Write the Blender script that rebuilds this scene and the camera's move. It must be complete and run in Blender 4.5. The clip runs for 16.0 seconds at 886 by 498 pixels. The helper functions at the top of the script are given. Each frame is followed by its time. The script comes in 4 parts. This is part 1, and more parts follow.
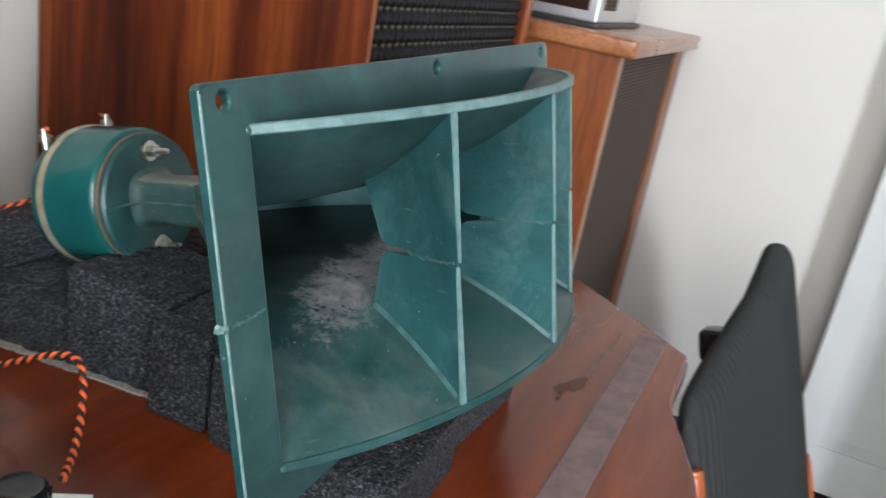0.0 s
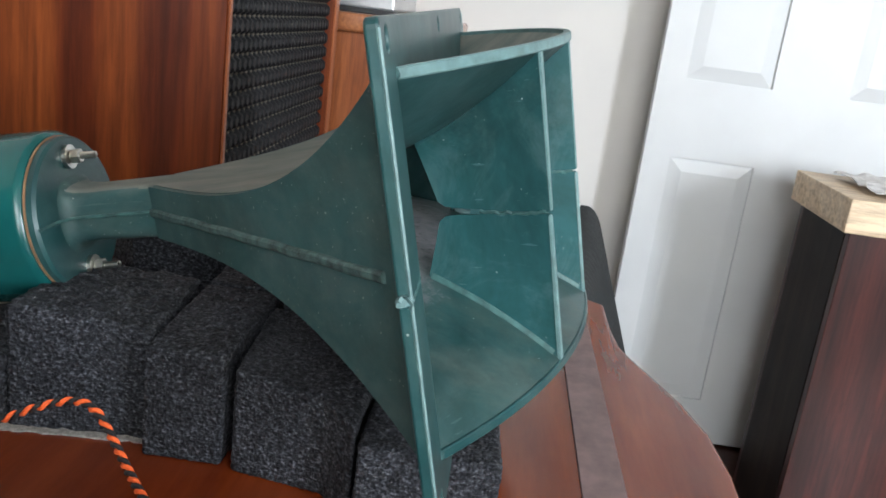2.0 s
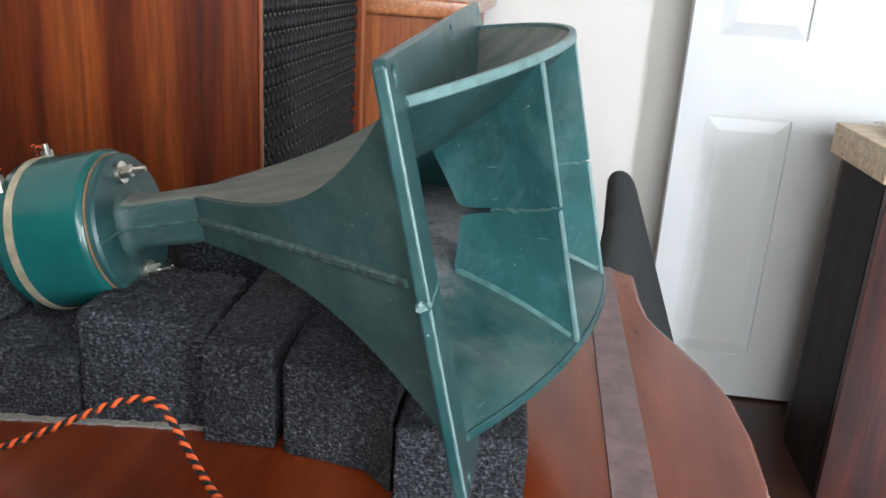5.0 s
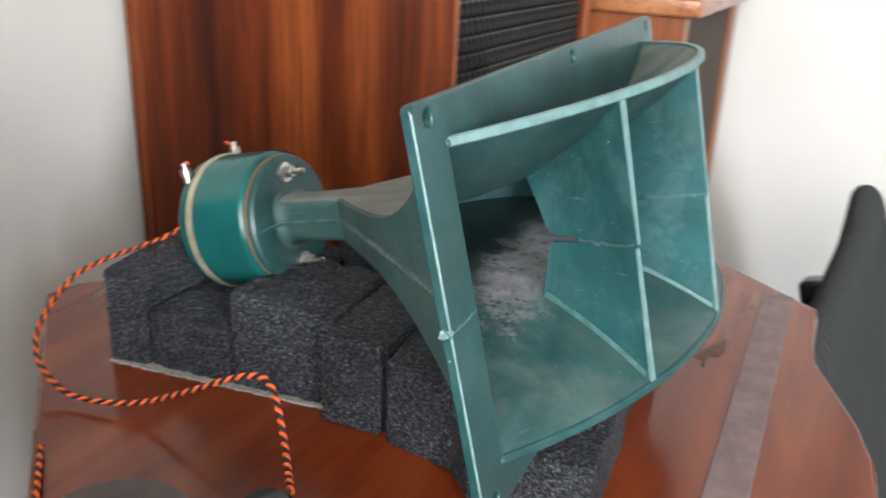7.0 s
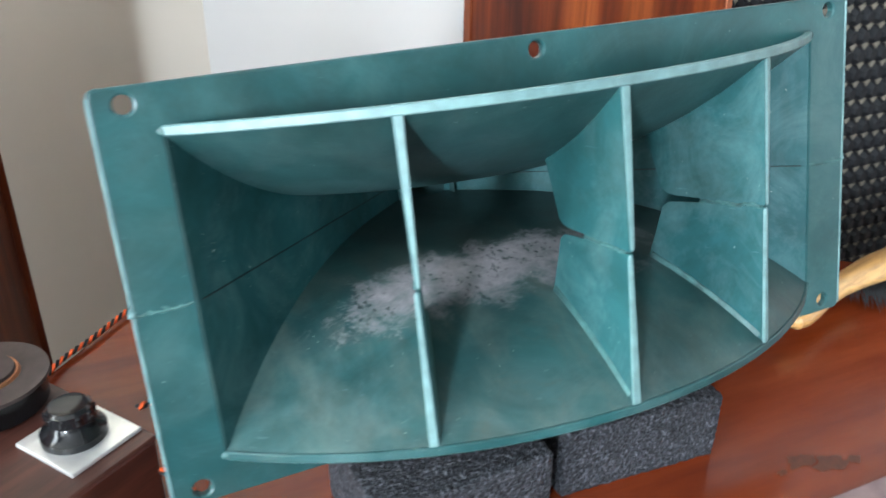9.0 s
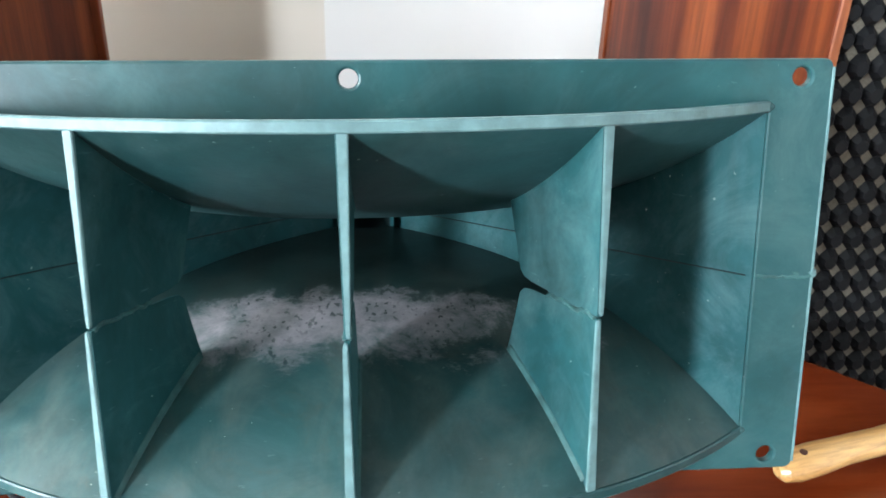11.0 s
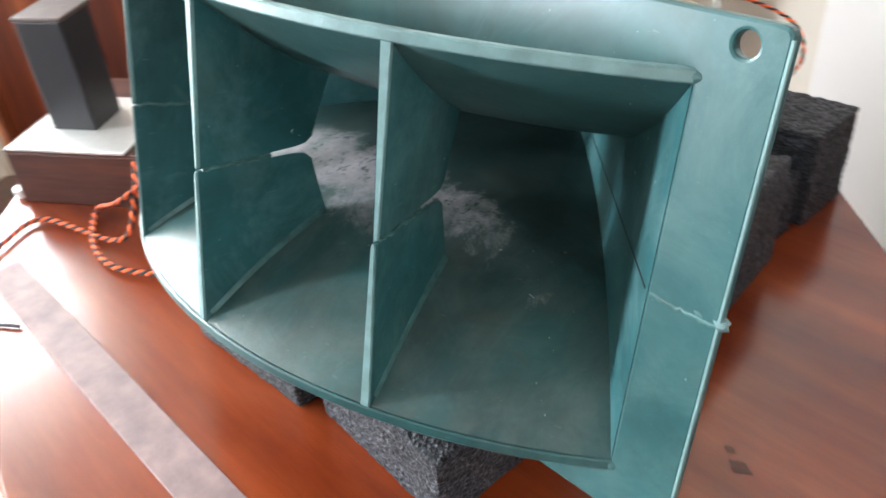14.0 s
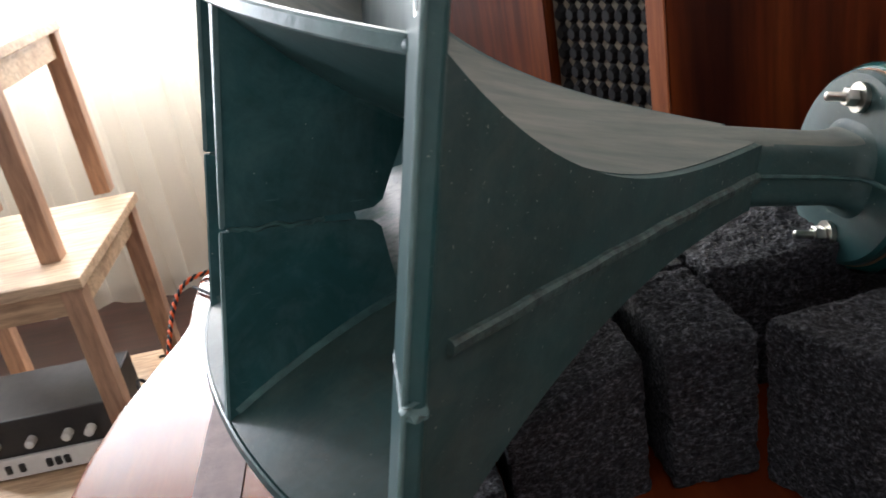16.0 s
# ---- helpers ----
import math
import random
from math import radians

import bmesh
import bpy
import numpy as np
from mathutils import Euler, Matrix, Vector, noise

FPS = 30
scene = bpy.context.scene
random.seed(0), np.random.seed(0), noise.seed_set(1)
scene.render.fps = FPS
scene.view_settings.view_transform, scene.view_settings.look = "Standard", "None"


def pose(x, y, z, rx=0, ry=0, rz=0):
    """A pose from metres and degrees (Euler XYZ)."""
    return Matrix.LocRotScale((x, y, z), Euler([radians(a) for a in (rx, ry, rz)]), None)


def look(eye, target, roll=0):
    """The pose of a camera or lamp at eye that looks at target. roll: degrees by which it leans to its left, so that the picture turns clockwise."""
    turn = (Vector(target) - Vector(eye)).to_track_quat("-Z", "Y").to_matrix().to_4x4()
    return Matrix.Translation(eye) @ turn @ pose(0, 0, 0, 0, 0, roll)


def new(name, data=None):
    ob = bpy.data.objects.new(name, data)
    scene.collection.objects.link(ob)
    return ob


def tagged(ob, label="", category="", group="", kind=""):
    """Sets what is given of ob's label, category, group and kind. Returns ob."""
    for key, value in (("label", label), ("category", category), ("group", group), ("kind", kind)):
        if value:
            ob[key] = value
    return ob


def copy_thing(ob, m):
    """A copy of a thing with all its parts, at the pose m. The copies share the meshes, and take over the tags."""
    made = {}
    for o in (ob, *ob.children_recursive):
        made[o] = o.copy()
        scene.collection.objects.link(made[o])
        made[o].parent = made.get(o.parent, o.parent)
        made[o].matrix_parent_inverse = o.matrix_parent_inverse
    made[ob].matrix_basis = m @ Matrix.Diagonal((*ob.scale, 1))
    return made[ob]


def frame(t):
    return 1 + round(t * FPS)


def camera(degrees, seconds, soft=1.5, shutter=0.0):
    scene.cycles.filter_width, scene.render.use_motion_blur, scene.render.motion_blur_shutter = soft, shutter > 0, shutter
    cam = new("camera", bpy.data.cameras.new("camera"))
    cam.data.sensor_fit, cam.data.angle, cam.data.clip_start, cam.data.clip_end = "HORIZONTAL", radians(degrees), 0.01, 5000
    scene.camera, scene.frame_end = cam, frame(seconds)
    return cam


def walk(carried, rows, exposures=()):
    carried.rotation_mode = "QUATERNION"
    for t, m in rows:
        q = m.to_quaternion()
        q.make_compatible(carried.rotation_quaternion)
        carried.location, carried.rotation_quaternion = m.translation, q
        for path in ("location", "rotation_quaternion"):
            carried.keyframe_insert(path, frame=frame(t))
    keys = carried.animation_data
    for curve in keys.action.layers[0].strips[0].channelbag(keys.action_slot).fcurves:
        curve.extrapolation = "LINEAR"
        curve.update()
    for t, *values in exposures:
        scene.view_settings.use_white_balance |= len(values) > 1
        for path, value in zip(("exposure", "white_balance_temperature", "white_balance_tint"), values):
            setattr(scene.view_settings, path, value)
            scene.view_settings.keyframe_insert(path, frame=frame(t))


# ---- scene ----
cam = camera(55.80, 16.0, 1.6, 0.5)

PATH = [
    (0, (-0.5166, -0.2096, 0.3526), (0.3616, 0.1360, 0.0219), 10.63),
    (0.5, (-0.5338, -0.1491, 0.3336), (0.3972, 0.0575, 0.0326), 10.96),
    (1, (-0.5453, -0.0987, 0.3153), (0.4075, 0.0210, 0.0364), 8.91),
    (1.5, (-0.5487, -0.0605, 0.2985), (0.4111, 0.0215, 0.0300), 8.16),
    (2, (-0.5452, -0.0278, 0.2878), (0.4160, 0.0203, 0.0162), 7.54),
    (2.5, (-0.5539, -0.0130, 0.2864), (0.4063, 0.0014, 0.0077), 7.33),
    (3, (-0.5631, -0.0072, 0.2893), (0.3895, 0.0457, -0.0103), 5.69),
    (3.5, (-0.5650, -0.0108, 0.2977), (0.3828, 0.0660, -0.0118), 4.59),
    (6, (-0.5820, -0.0807, 0.3365), (0.3470, 0.0674, -0.0026), 1.90),
    (6.5, (-0.5802, -0.1068, 0.3473), (0.3255, 0.1392, 0.0021), 1.44),
    (7, (-0.5603, -0.1469, 0.3547), (0.2888, 0.2453, 0.0010), 2.65),
    (7.5, (-0.5108, -0.2109, 0.3624), (0.2228, 0.3580, -0.0093), 4.64),
    (8, (-0.4541, -0.2645, 0.3726), (0.1830, 0.3936, -0.0287), 5.32),
    (8.5, (-0.3753, -0.3188, 0.3828), (0.1580, 0.4115, -0.0440), 4.39),
    (9, (-0.2425, -0.3786, 0.3964), (0.1288, 0.4256, -0.0676), 0.62),
    (11.5, (0.0590, -0.3532, 0.3873), (0.0520, 0.5348, -0.0724), 2.60),
    (12, (0.1097, -0.3087, 0.4007), (0.0061, 0.5409, -0.1166), 1.52),
    (12.5, (0.1336, -0.3062, 0.4206), (-0.0261, 0.4785, -0.1783), 0.73),
    (13, (0.1789, -0.3011, 0.4167), (-0.0710, 0.4440, -0.2017), -1.08),
    (13.5, (0.2720, -0.2746, 0.4079), (-0.1453, 0.4001, -0.2009), -2.83),
    (14, (0.3425, -0.2240, 0.3978), (-0.2696, 0.3044, -0.1905), -4.92),
    (14.5, (0.3791, -0.1472, 0.3604), (-0.3859, 0.2236, -0.1661), -7.04),
    (15, (0.3855, -0.0750, 0.3268), (-0.4665, 0.1513, -0.1452), -9.40),
    (15.5, (0.4028, -0.0276, 0.3164), (-0.4877, 0.0954, -0.1216), -10.01),
    (16, (0.4116, 0.0084, 0.3073), (-0.4999, 0.0509, -0.1017), -10.42),
]
EXPOSURES = [(0, -0.95, 6450, 13), (1, -1.0, 6400, 13), (3.5, -0.78, 6350, 13), (6.5, -0.64, 6450, 13), (7.5, -0.2, 6750, 13), (9, 0.06, 6000, 9), (11.5, 0.3, 6050, 10), (12.5, 0.58, 5950, 9), (13.5, 0.85, 6300, 12), (14, 0.62, 6450, 13), (14.5, 0.08, 6150, 16), (15, -0.5, 6150, 17), (16, -0.62, 6500, 19)]
walk(cam, [(t, look(eye, target, roll)) for t, eye, target, roll in PATH], EXPOSURES)

FLOOR = -0.79      # the table top is at z = 0
CEIL = 1.75

# ---- light ----
world = bpy.data.worlds.new("world")
scene.world = world
world.use_nodes = True
wn = world.node_tree.nodes
sky = wn.new("ShaderNodeTexSky")
sky.sky_type = "NISHITA"
sky.sun_disc = False
sky.sun_elevation, sky.sun_rotation = radians(35), radians(250)
wn["Background"].inputs["Strength"].default_value = 0.12
world.node_tree.links.new(sky.outputs["Color"], wn["Background"].inputs["Color"])


def area_lamp(name, eye, target, sx, sy, watts, colour):
    d = bpy.data.lights.new(name, "AREA")
    d.shape, d.size, d.size_y, d.energy, d.color = "RECTANGLE", sx, sy, watts, colour
    ob = new(name, d)
    ob.matrix_world = look(eye, target)
    return ob


area_lamp("window_daylight", (-2.27, -0.55, 0.80), (0, -0.55, 0.60), 1.7, 1.4, 262, (0.86, 0.94, 1.0))
area_lamp("side_window_daylight", (-2.27, -2.52, 0.75), (0, -2.0, 0.65), 0.40, 1.25, 290, (0.84, 0.93, 1.0))


# ---- materials ----
def mat(name, rough=0.5, metal=0.0):
    m = bpy.data.materials.new(name)
    m.use_nodes = True
    b = m.node_tree.nodes["Principled BSDF"]
    b.inputs["Roughness"].default_value = rough
    b.inputs["Metallic"].default_value = metal
    return m, m.node_tree, b


def coords(nt, scale=(1, 1, 1)):
    tc, mp = nt.nodes.new("ShaderNodeTexCoord"), nt.nodes.new("ShaderNodeMapping")
    mp.inputs["Scale"].default_value = scale
    nt.links.new(tc.outputs["Object"], mp.inputs["Vector"])
    return mp.outputs["Vector"]


def noise_tex(nt, vec, scale, detail=4.0, rough=0.55, distort=0.0):
    n = nt.nodes.new("ShaderNodeTexNoise")
    n.inputs["Scale"].default_value, n.inputs["Detail"].default_value = scale, detail
    n.inputs["Roughness"].default_value, n.inputs["Distortion"].default_value = rough, distort
    nt.links.new(vec, n.inputs["Vector"])
    return n.outputs["Fac"]


def ramp(nt, fac, stops):
    r = nt.nodes.new("ShaderNodeValToRGB")
    e = r.color_ramp.elements
    while len(e) < len(stops):
        e.new(0.5)
    for k, (p, c) in enumerate(stops):
        e[k].position = p
        e[k].color = (*c, 1) if len(c) == 3 else c
    nt.links.new(fac, r.inputs["Fac"])
    return r.outputs["Color"]


def mix(nt, fac, a, b, mode="MIX"):
    m = nt.nodes.new("ShaderNodeMix")
    m.data_type, m.blend_type = "RGBA", mode
    if isinstance(fac, (int, float)):
        m.inputs["Factor"].default_value = fac
    else:
        nt.links.new(fac, m.inputs["Factor"])
    for k, v in (("A", a), ("B", b)):
        sock = [s for s in m.inputs if s.name == k and s.type == "RGBA"][0]
        if isinstance(v, tuple):
            sock.default_value = (*v, 1)
        else:
            nt.links.new(v, sock)
    return [s for s in m.outputs if s.type == "RGBA"][0]


def bump(nt, b, height, strength, dist=0.002):
    n = nt.nodes.new("ShaderNodeBump")
    n.inputs["Strength"].default_value, n.inputs["Distance"].default_value = strength, dist
    nt.links.new(height, n.inputs["Height"])
    nt.links.new(n.outputs["Normal"], b.inputs["Normal"])


def rough_from(nt, b, fac, lo, hi):
    r = nt.nodes.new("ShaderNodeMapRange")
    r.inputs["To Min"].default_value, r.inputs["To Max"].default_value = lo, hi
    nt.links.new(fac, r.inputs["Value"])
    nt.links.new(r.outputs["Result"], b.inputs["Roughness"])


def plain(name, colour, rough=0.5, metal=0.0, vary=0.12, scale=40, bumpy=0.05):
    m, nt, b = mat(name, rough, metal)
    v = coords(nt)
    n = noise_tex(nt, v, scale, 5)
    lo = tuple(c * (1 - vary) for c in colour)
    hi = tuple(min(1, c * (1 + vary)) for c in colour)
    nt.links.new(ramp(nt, n, [(0.3, lo), (0.7, hi)]), b.inputs["Base Color"])
    rough_from(nt, b, noise_tex(nt, v, scale * 0.4, 3), max(0.03, rough - 0.08), min(1, rough + 0.1))
    bump(nt, b, noise_tex(nt, v, scale * 3, 4), bumpy, 0.001)
    return m


def wood(name, dark, mid, light, axis="Z", scale=6.0, rough=0.35, stretch=14.0, coat=0.0):
    m, nt, b = mat(name, rough)
    s = {"X": (1, stretch, stretch), "Y": (stretch, 1, stretch), "Z": (stretch, stretch, 1)}[axis]
    v = coords(nt, s)
    big = noise_tex(nt, v, scale * 0.35, 3, 0.5, 0.6)
    fine = noise_tex(nt, v, scale * 2.5, 6, 0.65, 0.3)
    c1 = ramp(nt, big, [(0.3, dark), (0.5, mid), (0.7, light)])
    c2 = ramp(nt, fine, [(0.35, (0.45, 0.4, 0.4)), (0.6, (1, 1, 1))])
    nt.links.new(mix(nt, 0.75, c1, c2, "MULTIPLY"), b.inputs["Base Color"])
    rough_from(nt, b, noise_tex(nt, coords(nt), 9, 4), rough - 0.07, rough + 0.1)
    b.inputs["Coat Weight"].default_value = coat
    b.inputs["Coat Roughness"].default_value = 0.12
    bump(nt, b, fine, 0.06, 0.001)
    return m


def scuffs(nt, v, base, pale, amount=0.55):
    """Cloudy rubbing, thin scratches and a scatter of tiny pale specks over a paint colour."""
    cloud = ramp(nt, noise_tex(nt, v, 16, 8, 0.72, 1.2), [(0.47, (0, 0, 0)), (0.72, (amount, amount, amount))])
    c = mix(nt, cloud, base, pale)
    grime = ramp(nt, noise_tex(nt, v, 7, 6, 0.7, 0.6), [(0.36, (0.45, 0.45, 0.42)), (0.58, (1, 1, 1))])
    c = mix(nt, 0.85, c, grime, "MULTIPLY")
    scratch = ramp(nt, noise_tex(nt, coords(nt, (60, 12, 240)), 2.2, 3, 0.5), [(0.70, (0, 0, 0)), (0.74, (0.35, 0.35, 0.35))])
    c = mix(nt, scratch, c, pale)
    speck = ramp(nt, noise_tex(nt, v, 420, 1, 0.4), [(0.775, (0, 0, 0)), (0.80, (0.7, 0.7, 0.7))])
    gate = ramp(nt, noise_tex(nt, v, 20, 2), [(0.50, (0, 0, 0)), (0.62, (1, 1, 1))])
    return mix(nt, mix(nt, 1.0, speck, gate, "MULTIPLY"), c, (0.5, 0.52, 0.48))


def green_paint(name):
    """Old sea-green hammer-smooth enamel with dust, scuffs and a few chips."""
    m, nt, b = mat(name, 0.42)
    v = coords(nt)
    cloud = noise_tex(nt, v, 9, 5, 0.6, 0.4)
    streak = noise_tex(nt, coords(nt, (7, 40, 7)), 3, 5, 0.65)
    base = ramp(nt, cloud, [(0.3, (0.010, 0.052, 0.055)), (0.7, (0.016, 0.080, 0.082))])
    dusty = mix(nt, ramp(nt, streak, [(0.52, (0, 0, 0)), (0.8, (0.4, 0.4, 0.4))]), base, (0.055, 0.12, 0.115))
    out = scuffs(nt, v, dusty, (0.09, 0.16, 0.155), 0.4)
    nt.links.new(out, b.inputs["Base Color"])
    rough_from(nt, b, streak, 0.24, 0.46)
    bump(nt, b, noise_tex(nt, v, 260, 4, 0.6), 0.12, 0.0006)
    return m


def throat_paint(name):
    """The same enamel inside the horn, with a bare, mottled grey patch where the paint has gone."""
    m, nt, b = mat(name, 0.5)
    v = coords(nt)
    cloud = noise_tex(nt, v, 12, 6, 0.65, 0.5)
    base = ramp(nt, cloud, [(0.3, (0.012, 0.050, 0.052)), (0.7, (0.028, 0.086, 0.085))])
    dust = noise_tex(nt, coords(nt, (9, 3, 9)), 4, 6, 0.7, 0.6)
    sep = nt.nodes.new("ShaderNodeSeparateXYZ")
    nt.links.new(v, sep.inputs["Vector"])
    low = ramp(nt, sep.outputs["Z"], [(0.0, (1, 1, 1)), (0.004, (0, 0, 0))])
    settled = mix(nt, 1.0, ramp(nt, dust, [(0.42, (0, 0, 0)), (0.78, (0.6, 0.6, 0.6))]), low, "MULTIPLY")
    c = mix(nt, settled, base, (0.115, 0.13, 0.11))
    c = scuffs(nt, v, c, (0.10, 0.15, 0.148), 0.42)
    stains = ramp(nt, noise_tex(nt, v, 26, 8, 0.75, 1.0), [(0.55, (0, 0, 0)), (0.70, (0.45, 0.45, 0.45))])
    c = mix(nt, mix(nt, 1.0, stains, low, "MULTIPLY"), c, (0.060, 0.055, 0.040))
    mp = nt.nodes.new("ShaderNodeMapping")
    mp.inputs["Scale"].default_value, mp.inputs["Location"].default_value = (6.6, 24.0, 0.0), (0.13, -0.70, 0.0)
    nt.links.new(v, mp.inputs["Vector"])
    ln = nt.nodes.new("ShaderNodeVectorMath")
    ln.operation = "LENGTH"
    nt.links.new(mp.outputs["Vector"], ln.inputs[0])
    ad = nt.nodes.new("ShaderNodeMath")
    ad.operation = "MULTIPLY_ADD"
    nt.links.new(noise_tex(nt, v, 34, 9, 0.78, 0.3), ad.inputs[0])
    ad.inputs[1].default_value = 2.4
    nt.links.new(ln.outputs["Value"], ad.inputs[2])
    half = nt.nodes.new("ShaderNodeMath")
    half.operation = "MULTIPLY"
    half.inputs[1].default_value = 0.5
    nt.links.new(ad.outputs["Value"], half.inputs[0])
    blot = ramp(nt, half.outputs["Value"], [(0.76, (1, 1, 1)), (0.90, (0.55, 0.55, 0.55)), (1.02, (0, 0, 0))])
    worn = mix(nt, 1.0, low, blot, "MULTIPLY")
    pits = ramp(nt, noise_tex(nt, coords(nt, (1, 0.6, 1)), 330, 2, 0.5), [(0.36, (0, 0, 0)), (0.42, (1, 1, 1))])
    calm = ramp(nt, noise_tex(nt, v, 30, 3, 0.6), [(0.44, (0, 0, 0)), (0.56, (1, 1, 1))])
    bare = ramp(nt, noise_tex(nt, v, 60, 6, 0.7), [(0.35, (0.15, 0.155, 0.16)), (0.65, (0.30, 0.272, 0.288))])
    grey = mix(nt, mix(nt, 1.0, pits, calm, "LIGHTEN"), (0.035, 0.048, 0.048), bare)
    # Dark rear floor: a ragged stain, with the throat's shade put into its colour.
    stain_shade_edge = nt.nodes.new("ShaderNodeMath")
    stain_shade_edge.operation = "MULTIPLY_ADD"
    nt.links.new(noise_tex(nt, v, 22, 7, 0.7, 0.4), stain_shade_edge.inputs[0])
    stain_shade_edge.inputs[1].default_value = 0.07
    nt.links.new(sep.outputs["Y"], stain_shade_edge.inputs[2])
    stain_shade = ramp(nt, stain_shade_edge.outputs["Value"], [(0.080, (1, 1, 1)), (0.092, (0.62, 0.60, 0.58)), (0.15, (0.5, 0.5, 0.48))])
    stain_shade = mix(nt, low, (1.0, 1.0, 1.0), stain_shade)
    c = mix(nt, 1.0, c, stain_shade, "MULTIPLY")
    nt.links.new(mix(nt, worn, c, grey), b.inputs["Base Color"])
    rough_from(nt, b, dust, 0.30, 0.56)
    bump(nt, b, noise_tex(nt, v, 220, 5, 0.65), 0.2, 0.0006)
    return m


def foam_mat():
    m, nt, b = mat("black_foam", 0.7)
    v = coords(nt)
    cell = nt.nodes.new("ShaderNodeTexVoronoi")
    cell.inputs["Scale"].default_value = 420
    nt.links.new(v, cell.inputs["Vector"])
    n = noise_tex(nt, coords(nt, (1, 0.8, 1.35)), 400, 5, 0.70)
    big = noise_tex(nt, v, 26, 4, 0.6)
    c = ramp(nt, n, [(0.38, (0.009, 0.010, 0.012)), (0.53, (0.043, 0.045, 0.053)), (0.70, (0.21, 0.22, 0.25))])
    tone = ramp(nt, big, [(0.35, (0.65, 0.65, 0.65)), (0.65, (1, 1, 1))])
    c = mix(nt, 1.0, c, tone, "MULTIPLY")
    speck = ramp(nt, noise_tex(nt, v, 800, 1, 0.4), [(0.74, (0, 0, 0)), (0.77, (0.55, 0.55, 0.55))])
    nt.links.new(mix(nt, speck, c, (0.32, 0.33, 0.36)), b.inputs["Base Color"])
    h = mix(nt, 0.45, n, cell.outputs["Distance"])
    bump(nt, b, h, 1.0, 0.0045)
    rough_from(nt, b, n, 0.75, 0.35)
    return m


def table_mat():
    m, nt, b = mat("polished_table_wood", 0.2)
    v = coords(nt, (3, 22, 22))
    big = noise_tex(nt, v, 1.6, 4, 0.6, 0.5)
    fine = noise_tex(nt, v, 9, 6, 0.65)
    c1 = ramp(nt, noise_tex(nt, v, 1.3, 2, 0.45, 0.3), [(0.25, (0.105, 0.0145, 0.0032)), (0.55, (0.18, 0.029, 0.0062)), (0.75, (0.235, 0.047, 0.0115))])
    c2 = ramp(nt, fine, [(0.3, (0.75, 0.7, 0.7)), (0.65, (1, 1, 1))])
    dust = ramp(nt, noise_tex(nt, coords(nt), 5, 3, 0.5, 0.3), [(0.45, (0, 0, 0)), (0.8, (0.08, 0.08, 0.08))])
    c3 = mix(nt, 0.7, c1, c2, "MULTIPLY")
    nt.links.new(mix(nt, dust, c3, (0.30, 0.20, 0.15)), b.inputs["Base Color"])
    rough_from(nt, b, noise_tex(nt, coords(nt), 16, 6, 0.7), 0.12, 0.28)
    b.inputs["Coat Weight"].default_value = 0.15
    b.inputs["Coat Roughness"].default_value = 0.18
    bump(nt, b, fine, 0.03, 0.001)
    return m


def translucent_mat(name, colour):
    m = bpy.data.materials.new(name)
    m.use_nodes = True
    nt = m.node_tree
    out = nt.nodes["Material Output"]
    nt.nodes.remove(nt.nodes["Principled BSDF"])
    tr, df, tp = nt.nodes.new("ShaderNodeBsdfTranslucent"), nt.nodes.new("ShaderNodeBsdfDiffuse"), nt.nodes.new("ShaderNodeBsdfTransparent")
    weave = ramp(nt, noise_tex(nt, coords(nt, (1, 60, 60)), 8, 4), [(0.3, tuple(c * 0.9 for c in colour)), (0.7, colour)])
    nt.links.new(weave, tr.inputs["Color"])
    nt.links.new(weave, df.inputs["Color"])
    a, c = nt.nodes.new("ShaderNodeMixShader"), nt.nodes.new("ShaderNodeMixShader")
    a.inputs["Fac"].default_value, c.inputs["Fac"].default_value = 0.45, 0.45
    nt.links.new(tr.outputs[0], a.inputs[1])
    nt.links.new(df.outputs[0], a.inputs[2])
    nt.links.new(a.outputs[0], c.inputs[1])
    nt.links.new(tp.outputs[0], c.inputs[2])
    nt.links.new(c.outputs[0], out.inputs["Surface"])
    return m


M_GREEN = green_paint("green_enamel")
def dusty_paint(name):
    m, nt, b = mat(name, 0.6)
    v = coords(nt)
    c = ramp(nt, noise_tex(nt, coords(nt, (9, 3, 3)), 5, 6, 0.65), [(0.3, (0.070, 0.098, 0.090)), (0.7, (0.19, 0.19, 0.165))])
    nt.links.new(c, b.inputs["Base Color"])
    rough_from(nt, b, noise_tex(nt, v, 25, 4), 0.45, 0.75)
    bump(nt, b, noise_tex(nt, v, 260, 4, 0.6), 0.15, 0.0006)
    return m


M_DUSTY = dusty_paint("dusty_green_enamel")


def outer_paint(name):
    """The outside of the casting: dull green under grey dust, with paint flecks."""
    m, nt, b = mat(name, 0.5)
    v = coords(nt)
    base = ramp(nt, noise_tex(nt, v, 14, 6, 0.65, 0.5), [(0.3, (0.018, 0.064, 0.066)), (0.7, (0.034, 0.098, 0.098))])
    dust = ramp(nt, noise_tex(nt, coords(nt, (6, 3, 9)), 6, 8, 0.72, 0.8), [(0.42, (0, 0, 0)), (0.75, (0.7, 0.7, 0.7))])
    c = mix(nt, dust, base, (0.085, 0.124, 0.116))
    c = scuffs(nt, v, c, (0.11, 0.15, 0.145), 0.35)
    fleck = ramp(nt, noise_tex(nt, v, 560, 1, 0.4), [(0.755, (0, 0, 0)), (0.775, (0.75, 0.75, 0.75))])
    nt.links.new(mix(nt, fleck, c, (0.36, 0.38, 0.35)), b.inputs["Base Color"])
    rough_from(nt, b, noise_tex(nt, v, 25, 5), 0.38, 0.66)
